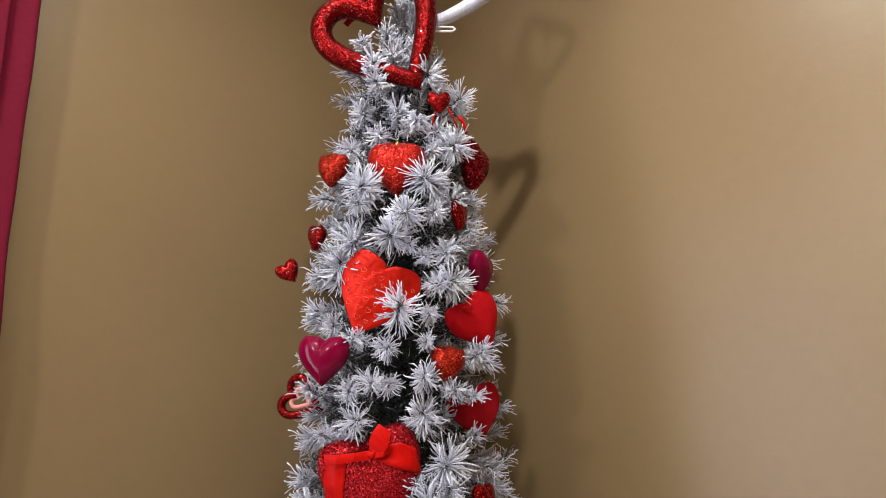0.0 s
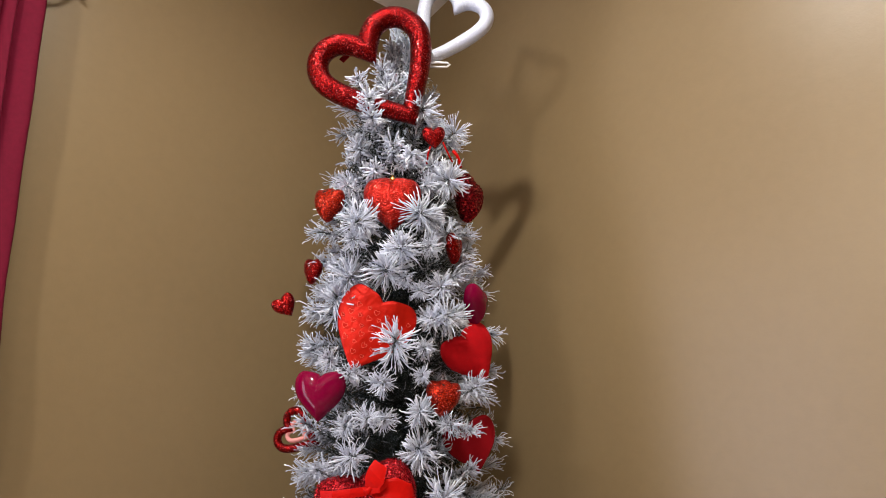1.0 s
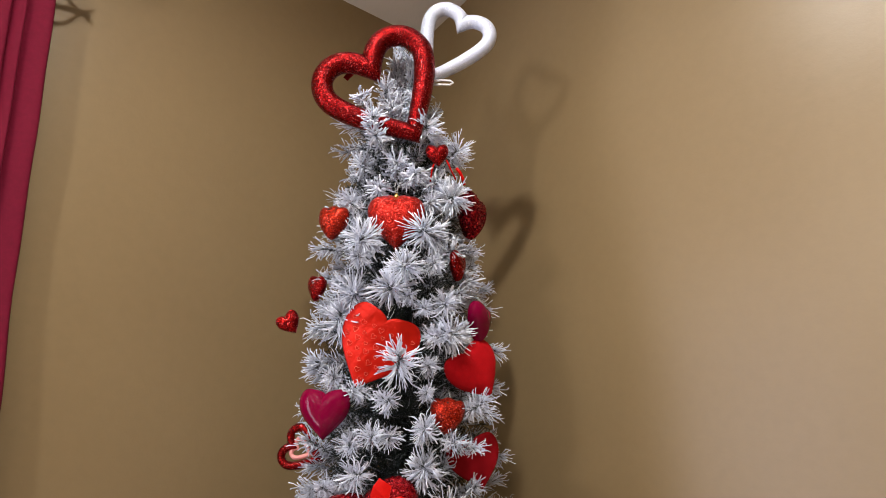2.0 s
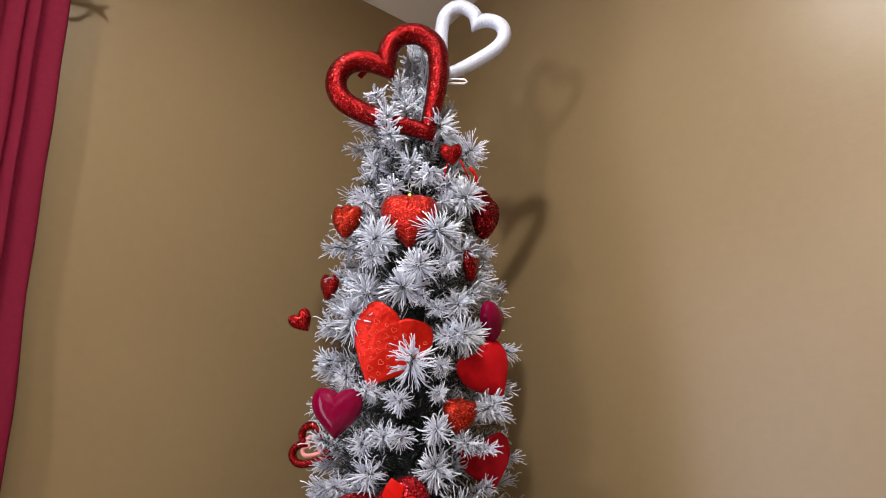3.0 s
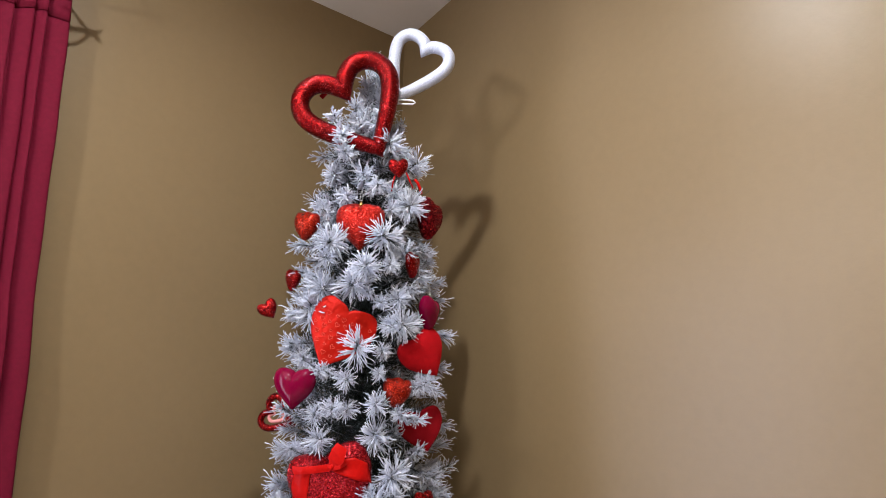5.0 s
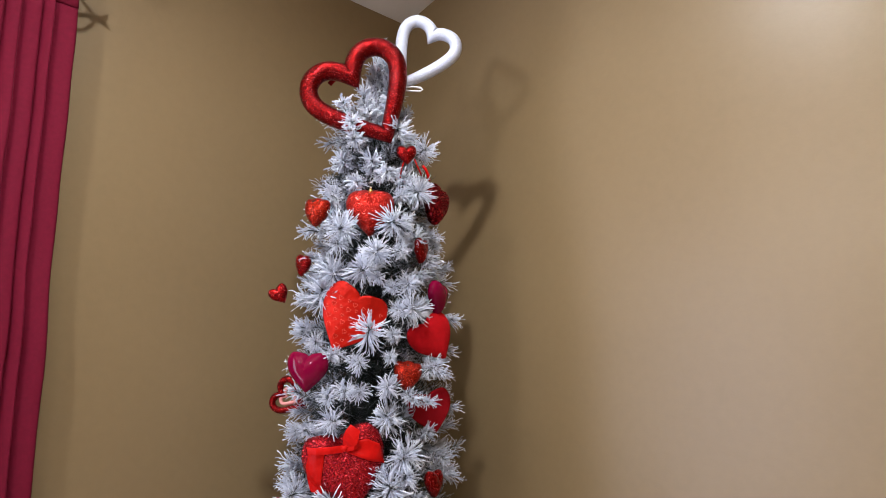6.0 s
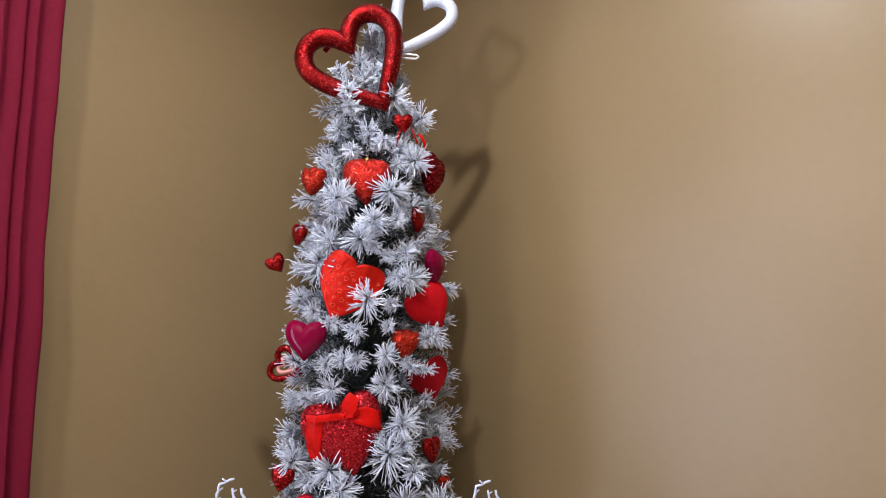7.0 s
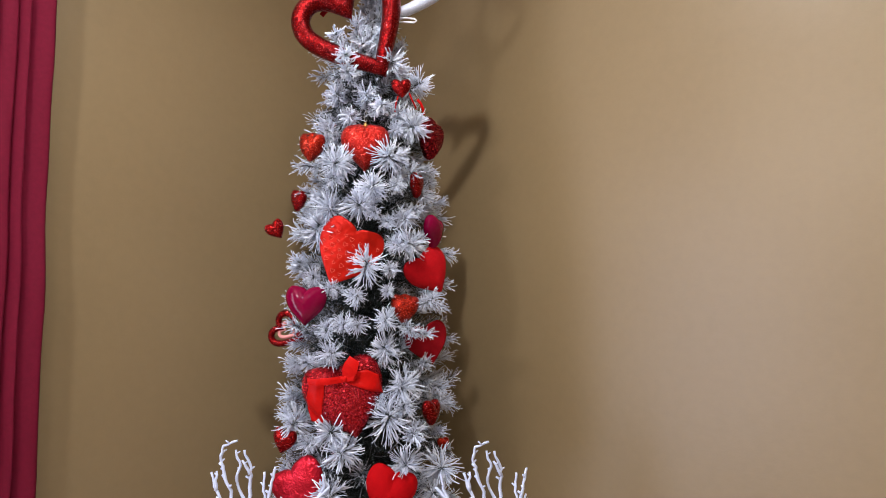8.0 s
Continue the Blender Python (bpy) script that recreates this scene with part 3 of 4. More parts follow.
    # leader at the top, and the tufts that lap over the large heart
    for k, (x, y, z, rx, ry, size, kind) in enumerate((
            (-0.005, -0.062, 2.082, 2, 1, 0.72, SWEPT), (0.004, -0.070, 2.03, 8, 10, 0.85, FROSTED), (-0.006, -0.072, 2.005, 10, -6, 0.9, FROSTED), (0.020, -0.075, 1.985, 14, 10, 0.9, FROSTED), (-0.004, -0.075, 2.035, 6, 4, 0.85, SWEPT), (0.016, -0.085, 1.985, 10, 12, 0.85, SWEPT), (-0.014, -0.085, 1.975, 12, -8, 0.85, FROSTED), (0.018, -0.090, 1.915, 26, 14, 0.9, FROSTED), (-0.010, -0.095, 1.895, 40, -10, 0.9, FROSTED),
            (0.060, -0.060, 1.930, 20, 34, 0.55, FROSTED), (0.060, -0.075, 1.865, 76, 6, 1.0, FULL_STARS), (0.092, -0.045, 1.832, 66, 36, 0.92, FULL_STARS), (-0.050, -0.04, 1.90, 10, -50, 0.9, TIPS),
            (-0.066, -0.140, 1.912, 48, -24, 0.80, FROSTED), (-0.050, -0.140, 1.868, 62, -8, 0.95, FROSTED), (-0.040, -0.140, 1.850, 84, 10, 0.85, FROSTED), (-0.030, -0.120, 1.935, 35, 0, 0.85, FROSTED), (0.000, -0.095, 1.905, 20, 8, 0.9, FROSTED))):
        poses.append((kind[k % len(kind)], Matrix.Translation(TREE + Vector((x, y, z))) @ pose(0, 0, 0, rx, ry, 0) @ Matrix.Scale(size, 4)))
    for i in range(520):
        z = 0.25 + 1.65 * i / 520
        poses.append((rng.choice(INNER), spray_pose(i * 137.508, z, rng.uniform(0.42, 0.70), 1.0, rng.uniform(-10, 35), 0)))
    front = sorted(poses, key=lambda q: q[1].translation.y - 0.25 * (q[1].translation.z > 0.75))
    for me, m in front[:300]:
        child = new("branch", me)
        child.parent, child.matrix_basis = ob, here @ m
    rest_v, rest_f, rest_c, base = [], [], [], 0
    for me, m in front[300:]:
        co = np.empty(len(me.vertices) * 3)
        me.vertices.foreach_get("co", co)
        mm = np.array(here @ m)
        rest_v.append(co.reshape(-1, 3) @ mm[:3, :3].T + mm[:3, 3])
        cv = np.empty(len(me.vertices))
        me.attributes["flock"].data.foreach_get("value", cv)
        rest_c.append(cv)
        rest_f += [tuple(k + base for k in p.vertices) for p in me.polygons]
        base += len(me.vertices)
    me = bpy.data.meshes.new("foliage")
    me.from_pydata(np.concatenate(rest_v).tolist(), [], rest_f)
    at = me.attributes.new("flock", "FLOAT", "POINT")
    at.data.foreach_set("value", np.concatenate(rest_c))
    me.polygons.foreach_set("use_smooth", [True] * len(me.polygons))
    me.materials.append(M_NEEDLE)
    back = new("foliage", me)
    back.parent = ob
    back["kind"] = "stuff"


# ---------------------------------------------------------------- hearts
def outline(t, width=1.0, fat=2.0, fill=3.0):
    """Heart outline, notch at t = 0 and tip at t = pi, one unit wide; fill makes the notch shallower, a low fat makes the sides fuller."""
    x = 16 * math.copysign(abs(math.sin(t)) ** fat, math.sin(t))
    z = 13 * math.cos(t) - 5 * math.cos(2 * t) - 2 * math.cos(3 * t) - math.cos(4 * t)
    if z > 0:
        z += fill * math.exp(-(x / 5.5) ** 2)
    return x / 32 * width, (z + 2.5) / 32 * width


def outline_points(n, width, tall=1.0, fat=1.85, fill=4.0):
    pts = []
    for k in range(n):
        x, z = outline(2 * math.pi * (k + 0.5) / n, width, fat, fill)
        pts.append((x, z * tall))
    return pts


def bezier(p, q, r, t, n):
    return [((1 - u) ** 3 * p[0] + 3 * u * (1 - u) ** 2 * q[0] + 3 * u * u * (1 - u) * r[0] + u ** 3 * t[0], (1 - u) ** 3 * p[1] + 3 * u * (1 - u) ** 2 * q[1] + 3 * u * u * (1 - u) * r[1] + u ** 3 * t[1]) for u in (k / n for k in range(n))]


def tube_heart(width, radius, tall=0.89, notch=0.19, n=28, sides=18, taper=0.0):
    """A heart-shaped ring of round section, mitred at its notch and tip; tall: its height over its width."""
    top, tip = 0.45 * tall, -0.55 * tall
    nz = top - notch
    half = bezier((0, nz), (0.07, nz + 0.09), (0.15, top), (0.27, top), n) + bezier((0.27, top), (0.40, top), (0.5, top - 0.10), (0.5, top - 0.24), n)
    half += bezier((0.5, top - 0.24), (0.5, top - 0.43), (0.19, tip + 0.20), (0, tip), 2 * n) + [(0, tip)]
    half = [Vector((x * width, 0, z * width)) for x, z in half]
    loop = half + [Vector((-p.x, 0, p.z)) for p in half[-2:0:-1]]
    count, low = len(loop), len(half) - 1
    bm = bmesh.new()
    rings = []
    for k, p in enumerate(loop):
        ahead, behind = (loop[(k + 1) % count] - p).normalized(), (p - loop[k - 1]).normalized()
        t = (ahead + behind).normalized()
        mitre = min(1.7, 1 / max(0.2, ahead.dot(t)))
        nrm = Vector((-t.z, 0, t.x))
        r = radius * (1 - taper * math.exp(-((p.z - tip * width) / (0.30 * width)) ** 2))
        ring = []
        for w in (2 * math.pi * j / sides for j in range(sides)):
            q = p + r * (math.cos(w) * mitre * nrm + math.sin(w) * Vector((0, 1, 0)))
            if 0 < k < low:
                q.x = max(0.0, q.x)
            elif k > low:
                q.x = min(0.0, q.x)
            ring.append(bm.verts.new(q))
        rings.append(ring)
    for k in range(count):
        p, q = rings[k], rings[(k + 1) % count]
        for j in range(sides):
            bm.faces.new((p[j], p[(j + 1) % sides], q[(j + 1) % sides], q[j]))
    return bm


def puffed_heart(width, thick, tall=1.0, n=56, rings=12, power=2.3, crease=0.0, fat=1.85, fill=4.0):
    """A cushion-shaped heart, facing -y."""
    bm = bmesh.new()
    pts = outline_points(n, width, tall, fat, fill)
    cz = 0.05 * width
    for face in (-1, 1):
        loops = []
        for j in range(rings + 1):
            s = math.sin(0.5 * math.pi * j / rings)
            y = face * 0.5 * thick * (1 - s ** power) ** 0.5
            loop = []
            for x, z in pts:
                px, pz = s * x, cz + s * (z - cz)
                dent = crease * math.exp(-(px / (0.10 * width)) ** 2) * max(0.0, pz / width + 0.05) * width
                loop.append(bm.verts.new((px, y - face * min(dent, abs(y) * 0.7), pz)) if j else None)
            if j == 0:
                c = bm.verts.new((0, y, cz))
                loop = [c] * n
            loops.append(loop)
        for a, b in zip(loops, loops[1:]):
            for k in range(n):
                q = (k + 1) % n
                if a[k] is a[q]:
                    bm.faces.new((a[k], b[k], b[q]))
                else:
                    bm.faces.new((a[k], b[k], b[q], a[q]))
    bmesh.ops.remove_doubles(bm, verts=bm.verts, dist=0.0001)
    return bm


def flat_heart(width, thick, tall=1.0, curl=0.0, n=56):
    """A board or felt heart, slightly curled, with rounded edges."""
    bm = bmesh.new()
    pts = outline_points(n, width, tall)
    layers = []
    for face, scales in ((-1, (0.0, 0.3, 0.6, 0.85, 0.97, 1.0)), (1, (1.0, 0.97, 0.85, 0.6, 0.3, 0.0))):
        for s in scales:
            e = 0.5 * thick * (0.35 if s == 1.0 else 1.0)
            layers.append([(s * x, face * e, s * z) for x, z in pts] if s else [(0, face * e, 0)] * n)
    rings = []
    for layer in layers:
        if layer[0] == layer[1]:
            x, y, z = layer[0]
            v = bm.verts.new((x, y, z))
            rings.append([v] * n)
        else:
            rings.append([bm.verts.new((x, y + curl * (x * x + 0.4 * x * z) / width, z)) for x, y, z in layer])
    for a, b in zip(rings, rings[1:]):
        for k in range(n):
            q = (k + 1) % n
            corners = []
            for v in (a[k], b[k], b[q], a[q]):
                if v not in corners:
                    corners.append(v)
            if len(corners) > 2:
                bm.faces.new(corners)
    return bm


def hang(name, x, y, z, yaw, roll, label, category="ornament", tilt=0.0, group="heart ornaments", size=0.06):
    HANG[name + str(len(HANG))] = (Vector((x, y, z)), size * 0.5)
    return thing(name, pose(x, y, z, 0, 0, yaw) @ pose(0, 0, 0, tilt) @ pose(0, 0, 0, 0, roll, 0), label, category, group)


def loop_thread(parent, z, height=0.035, r=0.0004, spread=0.004, mat=None):
    part("hanging_loop", tube(bmesh.new(), [(-0.001, 0, z), (-spread, 0.002, z + height * 0.5), (0, 0.008, z + height), (spread, 0.002, z + height * 0.5), (0.001, 0, z)], r, 5), mat or M_THREAD, parent)


def ribbon(bm, points, half, thick=0.0006):
    """A flat band along points; half is the vector from its middle line to one edge."""
    half = Vector(half)
    rows = []
    for p in points:
        p = Vector(p)
        off = Vector((0, thick, 0))
        rows.append([bm.verts.new(q) for q in (p - half, p + half, p + half + off, p - half + off)])
    for a, b in zip(rows, rows[1:]):
        for k in range(4):
            bm.faces.new((a[k], a[(k + 1) % 4], b[(k + 1) % 4], b[k]))
    bm.faces.new(rows[0][::-1])
    bm.faces.new(rows[-1])
    return bm


def puff_face(x, z, width, thick, tall, power=2.6):
    """Front of a puffed heart at (x, z), as the depth before its middle plane."""
    cz = 0.05 * width
    a = math.atan2(z - cz, x)
    r = math.hypot(x, z - cz)
    best = min(outline_points(120, width, tall), key=lambda q: abs(math.remainder(math.atan2(q[1] - cz, q[0]) - a, 2 * math.pi)))
    s = min(0.995, r / max(1e-5, math.hypot(best[0], best[1] - cz)))
    return -0.5 * thick * (1 - s ** power) ** 0.5


def open_hearts():
    big = hang("open_heart_topper", -0.125, 1.412, 1.980, 3, -32, "large open heart covered in red glitter at the tree top", size=0.05)
    part("ring", tube_heart(0.240, 0.0235, 0.93, 0.19, taper=0.22), M_RED_GLITTER, big)
    scrap = bmesh.new()
    ribbon(scrap, [(0.014, 0.022, 0.102), (0.004, 0.026, 0.094), (-0.018, 0.030, 0.084), (-0.044, 0.028, 0.078), (-0.056, 0.024, 0.072)], (-0.002, 0, 0.006))
    part("ribbon_tie", scrap, M_MATTE_RED, big, "red ribbon tie")
    white = hang("open_heart_topper", 0.022, 1.455, 2.111, -8, 31, "open heart covered in white glitter at the tree top", size=0.05)
    part("ring", tube_heart(0.150, 0.0160, 1.12, 0.13, taper=0.12), M_WHITE_GLITTER, white)
    bow = bmesh.new()
    lean_c, lean_s = math.cos(radians(29)), math.sin(radians(29))
    loop = [(-0.004, 0.0), (0.020, 0.003), (0.043, 0.001), (0.049, -0.004), (0.042, -0.009), (0.018, -0.008), (-0.002, -0.006)]
    tube(bow, [(0.012 + u * lean_c - v * lean_s, -0.006, -0.103 + u * lean_s + v * lean_c) for u, v in loop], [0.003, 0.0026, 0.0026, 0.0024, 0.0026, 0.0026, 0.003], 8)
    tube(bow, [(0.004, 0.0, -0.092), (-0.002, 0.004, -0.115), (-0.010, 0.008, -0.14), (-0.024, 0.01, -0.16)], [0.004, 0.006, 0.005, 0.003], 8)
    part("ribbon_tie", bow, M_WHITE_RIBBON, white, "white ribbon tie")


def small_hearts():
    mid = hang("heart_ornament", -0.094, 1.400, 1.668, 0, 0, "orange-red glitter heart with raised swirls and gold cap", size=0.115)
    part("body", puffed_heart(0.119, 0.066, 1.06, crease=0.02, fat=2.15, fill=5.8), M_SWIRL, mid)
    part("cap", lathe(bmesh.new(), [(0.006, 0.052), (0.006, 0.061), (0.003, 0.063), (0.003, 0.067)], 14), M_GOLD, mid, "small gold cap")
    loop_thread(mid, 0.065, 0.035)
    spec = [
        ("heart_ornament", -0.224, 1.400, 1.669, -28, 8, 0.068, 0.046, M_ORANGE_GLITTER, "small plump orange-red glitter heart"),
        ("heart_ornament", -0.266, 1.480, 1.548, -48, 10, 0.056, 0.030, M_FINE_GLITTER, "small red glitter heart turned to the side"),
        ("heart_ornament", -0.316, 1.460, 1.471, 5, -35, 0.049, 0.025, M_FINE_GLITTER, "small red glitter heart on a branch tip"),
        ("heart_ornament", -0.008, 1.424, 1.827, 10, -6, 0.050, 0.026, M_FINE_GLITTER, "small red glitter heart above red cords"),
        ("heart_ornament", 0.033, 1.440, 1.586, 72, 0, 0.064, 0.030, M_FINE_GLITTER, "red glitter heart turned to the side"),
        ("heart_ornament", 0.008, 1.384, 1.279, 12, 6, 0.067, 0.054, M_ORANGE_GLITTER, "plump orange-red glitter heart with a dark disc for its hole"),
        ("heart_ornament", -0.270, 1.385, 0.966, -22, 12, 0.061, 0.034, M_FINE_GLITTER, "red glitter heart low on the tree"),
        ("heart_ornament", 0.076, 1.420, 1.029, 58, 0, 0.064, 0.034, M_FINE_GLITTER, "red glitter heart low on the tree, turned sideways"),
        ("heart_ornament", 0.108, 1.460, 0.946, 45, 0, 0.032, 0.026, M_ORANGE_GLITTER, "tiny orange-red glitter heart"),
    ]
    for name, x, y, z, yaw, roll, w, th, mat, label in spec:
        h = hang(name, x, y, z, yaw, roll, label, size=w)
        plump = th > 0.04
        part("body", puffed_heart(w, th, 1.10 if plump else 1.08, 44, 9, 2.4, 0.06 if plump else 0.08, 1.4 if plump else 1.85, 8.5 if plump else 3.5), mat, h)
        if x > -0.3:
            loop_thread(h, w * 0.33, 0.03)
        # a dark disc gives the hanger hole's shade; the body isn't pierced
        if th > 0.04:
            part("hole_shade_disc", lathe(bmesh.new(), [(0.0030, -0.006), (0.0042, 0.0), (0.0030, 0.0008)], 14), M_HOLE_SHADE, h, "dark disc for the shade in the hanger hole", m=pose(-0.004, -th * 0.33, w * 0.395, 45))
        if label.endswith("red cords"):
            for pts, r in (([(-0.010, 0.0, -0.018), (-0.016, 0.004, -0.034), (-0.020, 0.012, -0.056)], 0.0018), ([(0.018, 0.0, -0.010), (0.026, 0.004, -0.030), (0.036, 0.010, -0.052)], 0.0018), ([(0.040, 0.010, -0.026), (0.048, 0.012, -0.036), (0.053, 0.014, -0.050), (0.056, 0.020, -0.062)], 0.0036)):
                part("cord", tube(bmesh.new(), pts, r, 8), M_RIBBON, h, "thin red cord")
    for x, y, z, yaw, roll, w, th, label in ((-0.222, 1.354, 1.285, -8, 2, 0.098, 0.052, "glossy magenta lacquered heart with soft highlights"), (0.077, 1.455, 1.470, 70, 8, 0.084, 0.046, "glossy magenta lacquered heart turned to the side")):
        h = hang("heart_ornament", x, y, z, yaw, roll, label, size=w * 1.4)
        part("body", puffed_heart(w, th, 1.05, 64, 14, 2.2, 0.06), M_MAGENTA, h)
        loop_thread(h, w * 0.32, 0.05)
    h = hang("heart_ornament", 0.069, 1.540, 1.722, 66, 8, "heart covered in coarse crimson tinsel chips", size=0.085)
    part("body", chipped(puffed_heart(0.104, 0.054, 1.12), 900, 0.0034), M_COARSE_GLITTER, h)
    part("ribbon_loop", tube(bmesh.new(), [(-0.004, 0, 0.03), (-0.012, 0.0, 0.048), (-0.008, 0.0, 0.060), (0.0, 0, 0.048), (0.004, 0, 0.03)], 0.0014, 6), M_RIBBON, h, "red ribbon loop")


def furry(bm, count, length):
    """Short pile all over a cushion."""
    rng = random.Random(8)
    bm.normal_update()
    bm.faces.ensure_lookup_table()
    spots = []
    faces = list(bm.faces)
    weights = [f.calc_area() for f in faces]
    for f in rng.choices(faces, weights, k=count):
        p = f.calc_center_median().lerp(rng.choice(f.verts).co, rng.random())
        spots.append((p, f.normal.copy()))
    centre = Vector((0, 0, 0))
    for p, nrm in spots:
        if nrm.dot(p - centre) < 0:
            nrm = -nrm
        way = (nrm + 0.9 * Vector((rng.uniform(-1, 1), rng.uniform(-1, 1), rng.uniform(-1, 1)))).normalized()
        side = way.orthogonal().normalized() * 0.00028
        up = way.cross(side)
        base = [bm.verts.new(p + side), bm.verts.new(p - 0.5 * side + up), bm.verts.new(p - 0.5 * side - up)]
        tip = bm.verts.new(p + way * length * rng.uniform(0.5, 1.0))
        for k in range(3):
            bm.faces.new((base[k], base[(k + 1) % 3], tip))
    return bm


def chipped(bm, count, size):
    """Loose glitter chips stuck all over a body, each tilted its own way."""
    rng = random.Random(17)
    bm.normal_update()
    faces = list(bm.faces)
    spots = [(f.calc_center_median().lerp(rng.choice(f.verts).co, rng.random()), f.normal.copy()) for f in rng.choices(faces, [f.calc_area() for f in faces], k=count)]
    for p, nrm in spots:
        if nrm.dot(p) < 0:
            nrm = -nrm
        way = (nrm + 0.75 * Vector((rng.uniform(-1, 1), rng.uniform(-1, 1), rng.uniform(-1, 1)))).normalized()
        side = way.orthogonal().normalized()
        up = way.cross(side)
        a = rng.uniform(0, 6.28)
        side, up = math.cos(a) * side + math.sin(a) * up, math.cos(a) * up - math.sin(a) * side
        s, mid = size * rng.uniform(0.35, 0.6), p + nrm * size * 0.25
        top = [bm.verts.new(mid + s * q + way * 0.0003) for q in (side, up, -side, -up)]
        low = [bm.verts.new(mid + s * q - way * 0.0003) for q in (side, up, -side, -up)]
        bm.faces.new(top)
        bm.faces.new(low[::-1])
        for k in range(4):
            bm.faces.new((top[k], low[k], low[(k + 1) % 4], top[(k + 1) % 4]))
    return bm


def large_hearts():
    felt = hang("heart_ornament", -0.134, 1.372, 1.407, 0, 25, "orange-red satin heart printed with tiny heart outlines", size=0.15)
    board = part("board", flat_heart(0.156, 0.005, 1.12, 0.35), M_FELT_FOIL, felt)
    loop_thread(felt, 0.05, 0.06)
    rng = random.Random(21)
    stamps = [tube_heart(w, 0.0004, 0.92, 0.19, 6, 4) for w in (0.0075, 0.011)]
    stamps = [part("printed_heart", bm, M_FOIL_LINE, board, "tiny printed heart outline") for bm in stamps]
    taken = 0
    for row in range(7):
        for col in range(7):
            x, z = -0.060 + 0.020 * col + (0.010 if row % 2 else 0) + rng.uniform(-0.003, 0.003), 0.042 - 0.0175 * row + rng.uniform(-0.003, 0.003)
            ring_at = min(outline_points(120, 0.156, 1.12), key=lambda q: abs(math.remainder(math.atan2(q[1], q[0]) - math.atan2(z, x), 2 * math.pi)))
            if math.hypot(x, z) > 0.86 * math.hypot(*ring_at):
                continue
            y = 0.35 * (x * x + 0.4 * x * z) / 0.160 - 0.0034
            src = stamps[(row + col) % 2]
            ob = src if taken < 2 and src.location.length == 0 else new("printed_heart", src.data)
            ob.parent, ob.matrix_basis = board, pose(x, y, z, 0, rng.uniform(-25, 25), 0)
            taken += 1
    plush = hang("heart_ornament", 0.069, 1.458, 1.368, 24, -35, "fuzzy red plush heart cushion", size=0.10)
    part("cushion", furry(puffed_heart(0.118, 0.045, 1.05, 64, 14, 2.6, 0.0), 5000, 0.0030), M_PLUSH, plush)
    loop_thread(plush, 0.035, 0.05)
    matte = hang("heart_ornament", 0.068, 1.472, 1.191, 20, -14, "flat dark red felt heart behind branches", size=0.13)
    part("board", flat_heart(0.115, 0.006, 1.0, 0.2), M_MATTE_RED, matte)
    loop_thread(matte, 0.035, 0.05)
    ring = hang("heart_ornament", -0.296, 1.535, 1.216, -12, -64, "red glitter heart frame around a pink heart", size=0.05)
    part("outer_frame", tube_heart(0.082, 0.0088, 0.95, 0.19, 14, 10), M_RED_GLITTER, ring)
    part("inner_frame", tube_heart(0.040, 0.0045, 0.95, 0.19, 12, 10), M_PINK, ring, "pink inner heart")
    foil = hang("heart_ornament", -0.222, 1.365, 0.862, -8, -34, "crinkled crimson foil heart low on the tree", size=0.12)
    part("body", puffed_heart(0.130, 0.045, 1.05), M_FOIL, foil)
    loop_thread(foil, 0.04, 0.05)
    vel = hang("heart_ornament", -0.022, 1.345, 0.856, 6, 19, "bright red velvet heart cushion low on the tree", size=0.12)
    part("cushion", puffed_heart(0.120, 0.050, 1.1, 64, 14, 2.4, 0.14), M_VELVET, vel)
    loop_thread(vel, 0.04, 0.05)
    gift = hang("heart_box_ornament", -0.123, 1.362, 1.067, -4, -17, "red glitter heart tied with a red satin ribbon bow", size=0.16)
    part("body", chipped(puffed_heart(0.190, 0.070, 1.06, 64, 14, 2.6, 0.06), 2600, 0.0027), M_TINSEL, gift)

    lean_c, lean_s = math.cos(radians(17)), math.sin(radians(17))

    def level(u, v):
        return u * lean_c + v * lean_s, -u * lean_s + v * lean_c

    def band(lines, lift, across=9, along=5):
        """A strip of satin over the puffed front, through cross lines (u, v) to (u, v), creased along its length."""
        bm = bmesh.new()
        rows = []
        for (a0, b0, a1, b1), (c0, d0, c1, d1) in zip(lines, lines[1:]):
            for k in range(along + (lines[-1] == (c0, d0, c1, d1))):
                f = k / along
                row = []
                for j in range(across):
                    g = j / (across - 1)
                    u = (a0 + (a1 - a0) * g) * (1 - f) + (c0 + (c1 - c0) * g) * f
                    v = (b0 + (b1 - b0) * g) * (1 - f) + (d0 + (d1 - d0) * g) * f
                    x, z = level(u, v)
                    crease = 0.0016 * noise.noise((u * 40, v * 160, 4.0)) + 0.0012 * math.sin(7 * g + 30 * u)
                    row.append(bm.verts.new((x, puff_face(x, z, 0.190, 0.070, 1.06) - lift - crease, z)))
                rows.append(row)
        for p, q in zip(rows, rows[1:]):
            for k in range(across - 1):
                bm.faces.new((p[k], p[k + 1], q[k + 1], q[k]))
        ob = part("ribbon_band", bm, M_RIBBON, gift, "red satin ribbon")
        ob.modifiers.new("thickness", "SOLIDIFY").thickness = 0.0008

    band([(0.000, 0.060, 0.004, 0.044), (0.022, 0.070, 0.024, 0.037), (0.050, 0.074, 0.056, 0.026), (0.076, 0.062, 0.086, 0.018)], 0.004)
    band([(-0.084, 0.036, -0.046, 0.044), (-0.090, 0.010, -0.048, 0.014), (-0.090, -0.020, -0.052, -0.018), (-0.080, -0.050, -0.054, -0.056)], 0.003)
    bow = bmesh.new()

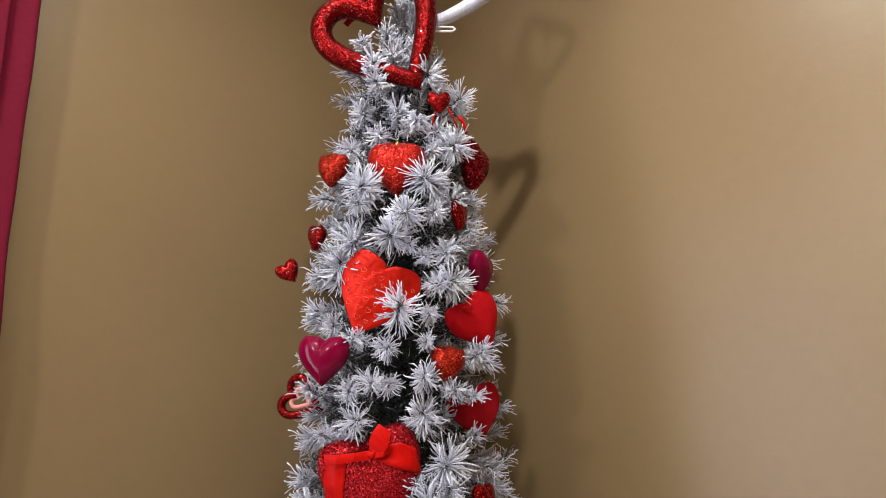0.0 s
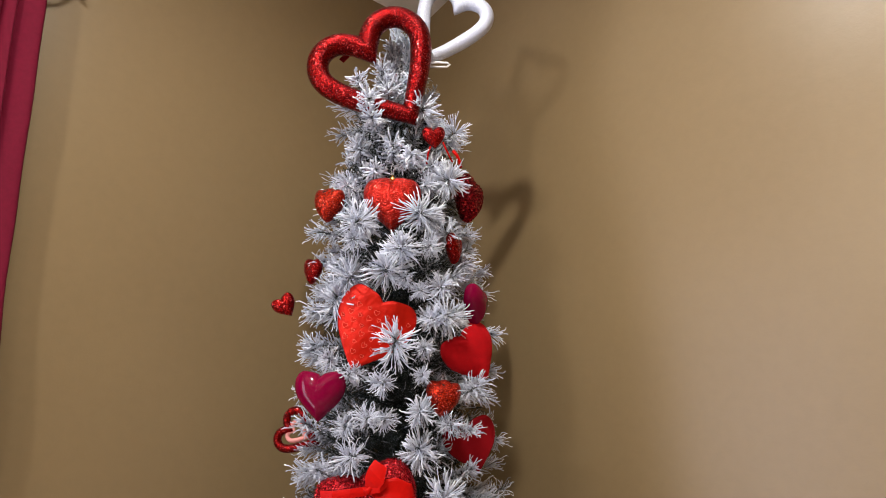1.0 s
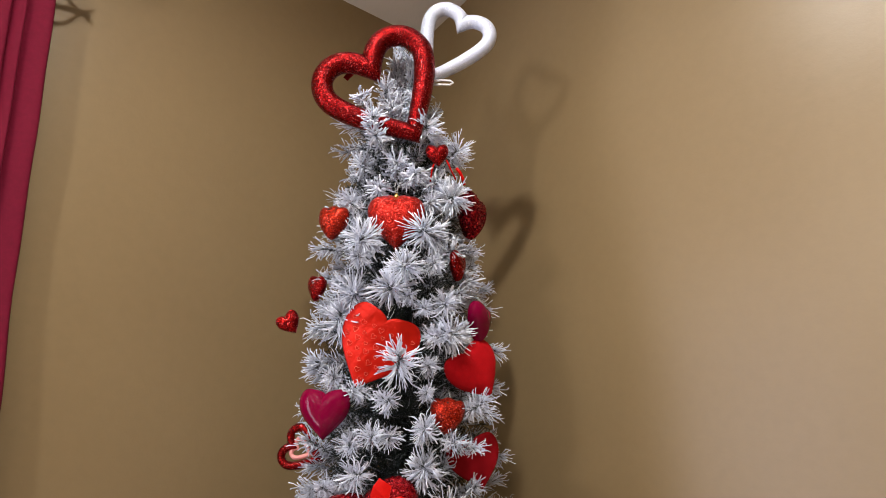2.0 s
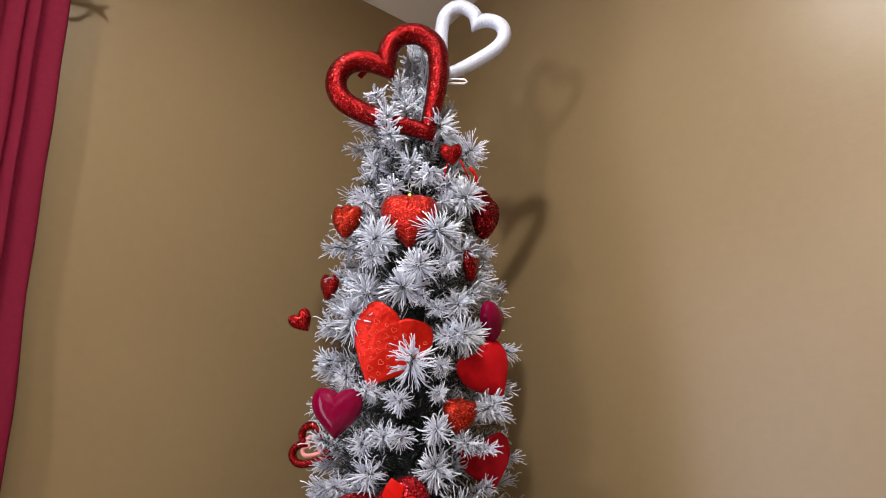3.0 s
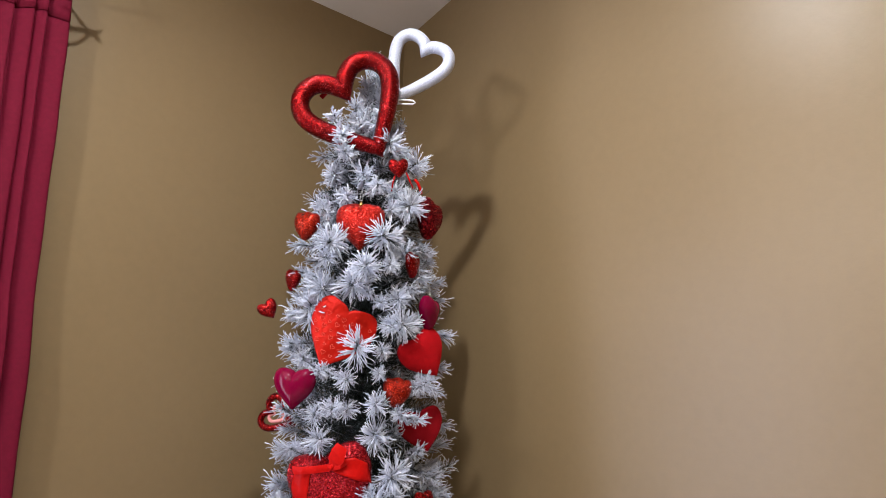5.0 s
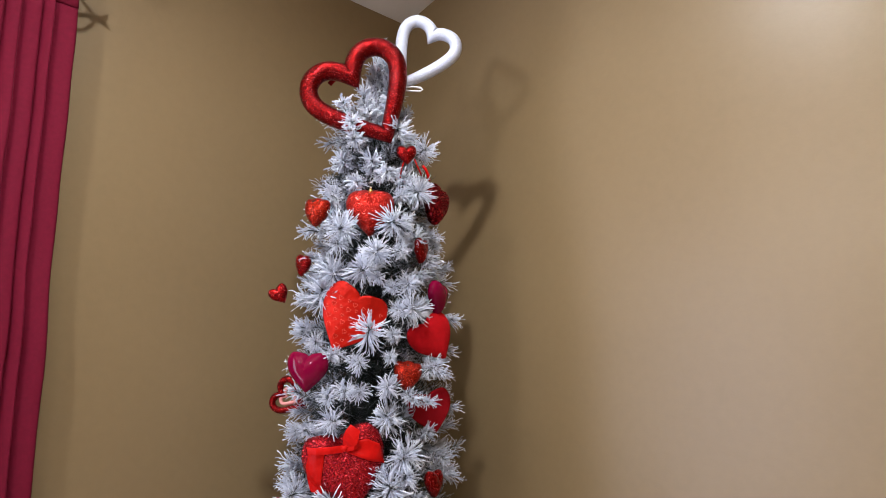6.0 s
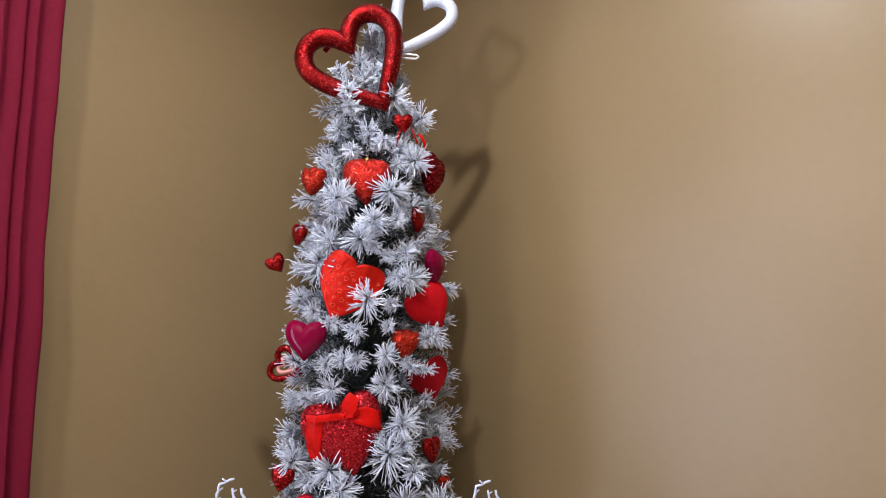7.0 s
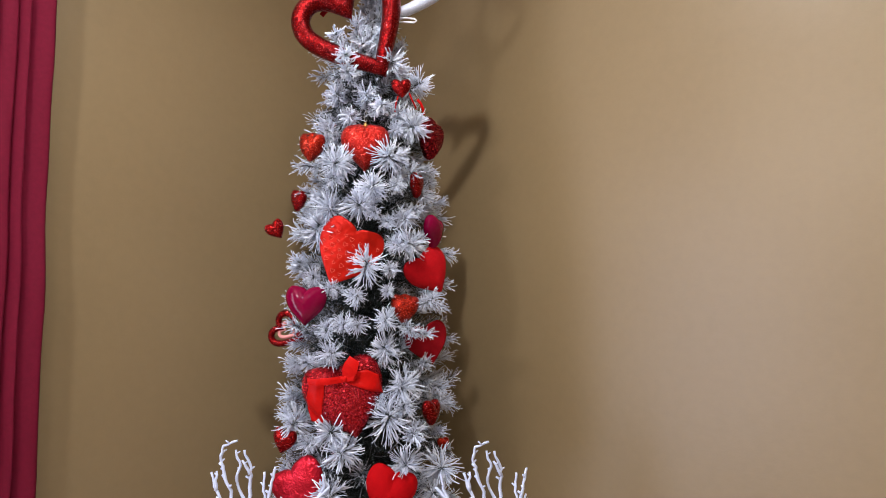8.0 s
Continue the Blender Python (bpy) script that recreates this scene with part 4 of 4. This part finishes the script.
    def lay(lines, y0):
        """A loose bow piece standing before the front, through cross lines (u, v) to (u, v) and their depths."""
        front, back = [], []
        for a0, b0, a1, b1, y in lines:
            row = []
            for j in range(5):
                g = j / 4
                x, z = level(a0 + (a1 - a0) * g, b0 + (b1 - b0) * g)
                row.append((x, y0 + y - 0.0012 * math.sin(math.pi * g), z))
            front.append([bow.verts.new(q) for q in row])
            back.append([bow.verts.new((q[0], q[1] + 0.0012, q[2])) for q in row])
        for p, q in zip(front, front[1:]):
            for k in range(4):
                bow.faces.new((p[k], p[k + 1], q[k + 1], q[k]))
        for p, q in zip(back, back[1:]):
            for k in range(4):
                bow.faces.new((q[k], q[k + 1], p[k + 1], p[k]))
        for f, g in ((front, back),):
            for p, q, r, t in zip(f, f[1:], g, g[1:]):
                bow.faces.new((p[0], q[0], t[0], r[0]))
                bow.faces.new((p[4], r[4], t[4], q[4]))

    lay([(-0.004, 0.056, 0.006, 0.044, 0.0), (-0.004, 0.076, 0.022, 0.056, -0.008), (0.002, 0.092, 0.030, 0.066, -0.010), (0.012, 0.106, 0.034, 0.092, -0.004)], -0.040)
    lay([(0.000, 0.060, -0.002, 0.044, 0.0), (-0.030, 0.056, -0.032, 0.040, -0.006), (-0.062, 0.052, -0.064, 0.036, -0.004), (-0.088, 0.052, -0.084, 0.036, 0.006)], -0.040)
    lay([(0.008, 0.064, 0.004, 0.046, -0.002), (0.024, 0.070, 0.022, 0.050, -0.006), (0.036, 0.070, 0.034, 0.058, 0.002)], -0.042)
    bow_part = part("bow", bow, M_RIBBON, gift, "red satin ribbon bow", smooth=False)
    x, z = level(0.001, 0.052)
    part("knot", puffed_heart(0.016, 0.009, 1.0, 20, 5), M_RIBBON, bow_part, m=pose(x, -0.044, z))


open_hearts()
small_hearts()
large_hearts()
tree()


# ---------------------------------------------------------------- white twig trees
def twig_tree(x, side):
    rng = random.Random(11)
    ob = thing("white_twig_tree", pose(x, 1.30, 0), "white painted bare twig tree with knobbly forked branches", "decorative branches", "white twig trees")

    def branch(points, r0, r1):
        pts = [Vector((p[0], p[1], p[2] * 1.014)) + Vector((rng.uniform(-1, 1), rng.uniform(-1, 1), rng.uniform(-1, 1))) * 0.003 for p in points]
        fine = []
        for a, b in zip(pts, pts[1:]):
            for k in range(4):
                fine.append(a.lerp(b, k / 4) + Vector((rng.uniform(-1, 1), rng.uniform(-1, 1), 0)) * 0.0026)
        fine.append(pts[-1])
        n = len(fine) - 1
        radii = [(r0 + (r1 - r0) * k / n) * rng.uniform(0.88, 1.2) for k in range(n + 1)]
        bm = tube(bmesh.new(), fine, radii, 7)
        for k in range(2, n):
            if rng.random() > 0.45:
                continue
            d = Vector((rng.choice((-1, 1)) * rng.uniform(0.5, 1), rng.uniform(-0.5, 0.5), rng.uniform(0.3, 1))).normalized()
            tube(bm, [fine[k], fine[k] + d * rng.uniform(0.005, 0.012)], [radii[k] * 0.85, radii[k] * 0.6], 6)
        part("twig", bm, M_TWIG, ob)

    part("trunk", tube(bmesh.new(), [(0, 0, 0.01), (0.006, 0, 0.25), (-0.004, 0, 0.5), (0, 0, 0.78)], [0.013, 0.011, 0.010, 0.008], 10), M_TWIG, ob)
    part("base_disc", lathe(bmesh.new(), [(0.085, 0.0), (0.085, 0.010), (0.080, 0.014), (0.02, 0.018)], 32), M_TWIG, ob)
    for tips in (
        [(0, 0, 0.70), (-0.045, 0.0, 0.80), (-0.055, 0.0, 0.86), (-0.072, 0.0, 0.90), (-0.078, 0.0, 0.93), (-0.072, 0, 0.955), (-0.045, 0, 0.972)],
        [(0, 0, 0.74), (-0.02, 0.01, 0.82), (-0.045, 0.01, 0.88), (-0.040, 0.01, 0.915), (-0.050, 0.01, 0.948)],
        [(-0.02, 0.01, 0.82), (-0.012, 0.012, 0.875), (-0.018, 0.012, 0.905), (-0.030, 0.012, 0.945)],
        [(-0.012, 0.012, 0.895), (-0.036, 0.008, 0.925)],
        [(-0.045, 0.0, 0.80), (-0.085, 0, 0.86), (-0.098, 0, 0.90)],
        [(-0.085, 0, 0.86), (-0.088, 0, 0.905)],
        [(0, 0, 0.72), (0.02, 0.0, 0.82), (0.014, 0.0, 0.86), (0.016, 0.0, 0.90)],
        [(0.02, 0.0, 0.82), (0.034, 0, 0.87), (0.042, 0, 0.915)],
        [(0, 0, 0.70), (side * 0.06, -0.02, 0.78), (side * 0.13, -0.02, 0.84), (side * 0.15, -0.02, 0.87), (side * 0.152, -0.02, 0.905)],
        [(side * 0.13, -0.02, 0.84), (side * 0.165, -0.02, 0.875)],
        [(0, 0, 0.66), (0.03, 0.05, 0.78), (0.05, 0.06, 0.84)],
        [(0, 0, 0.66), (-0.03, -0.05, 0.76), (-0.05, -0.06, 0.83)],
    ):
        branch(tips, 0.0044, 0.0026)
    return ob


twig_tree(-0.315, 1)
twig_tree(0.250, -1)
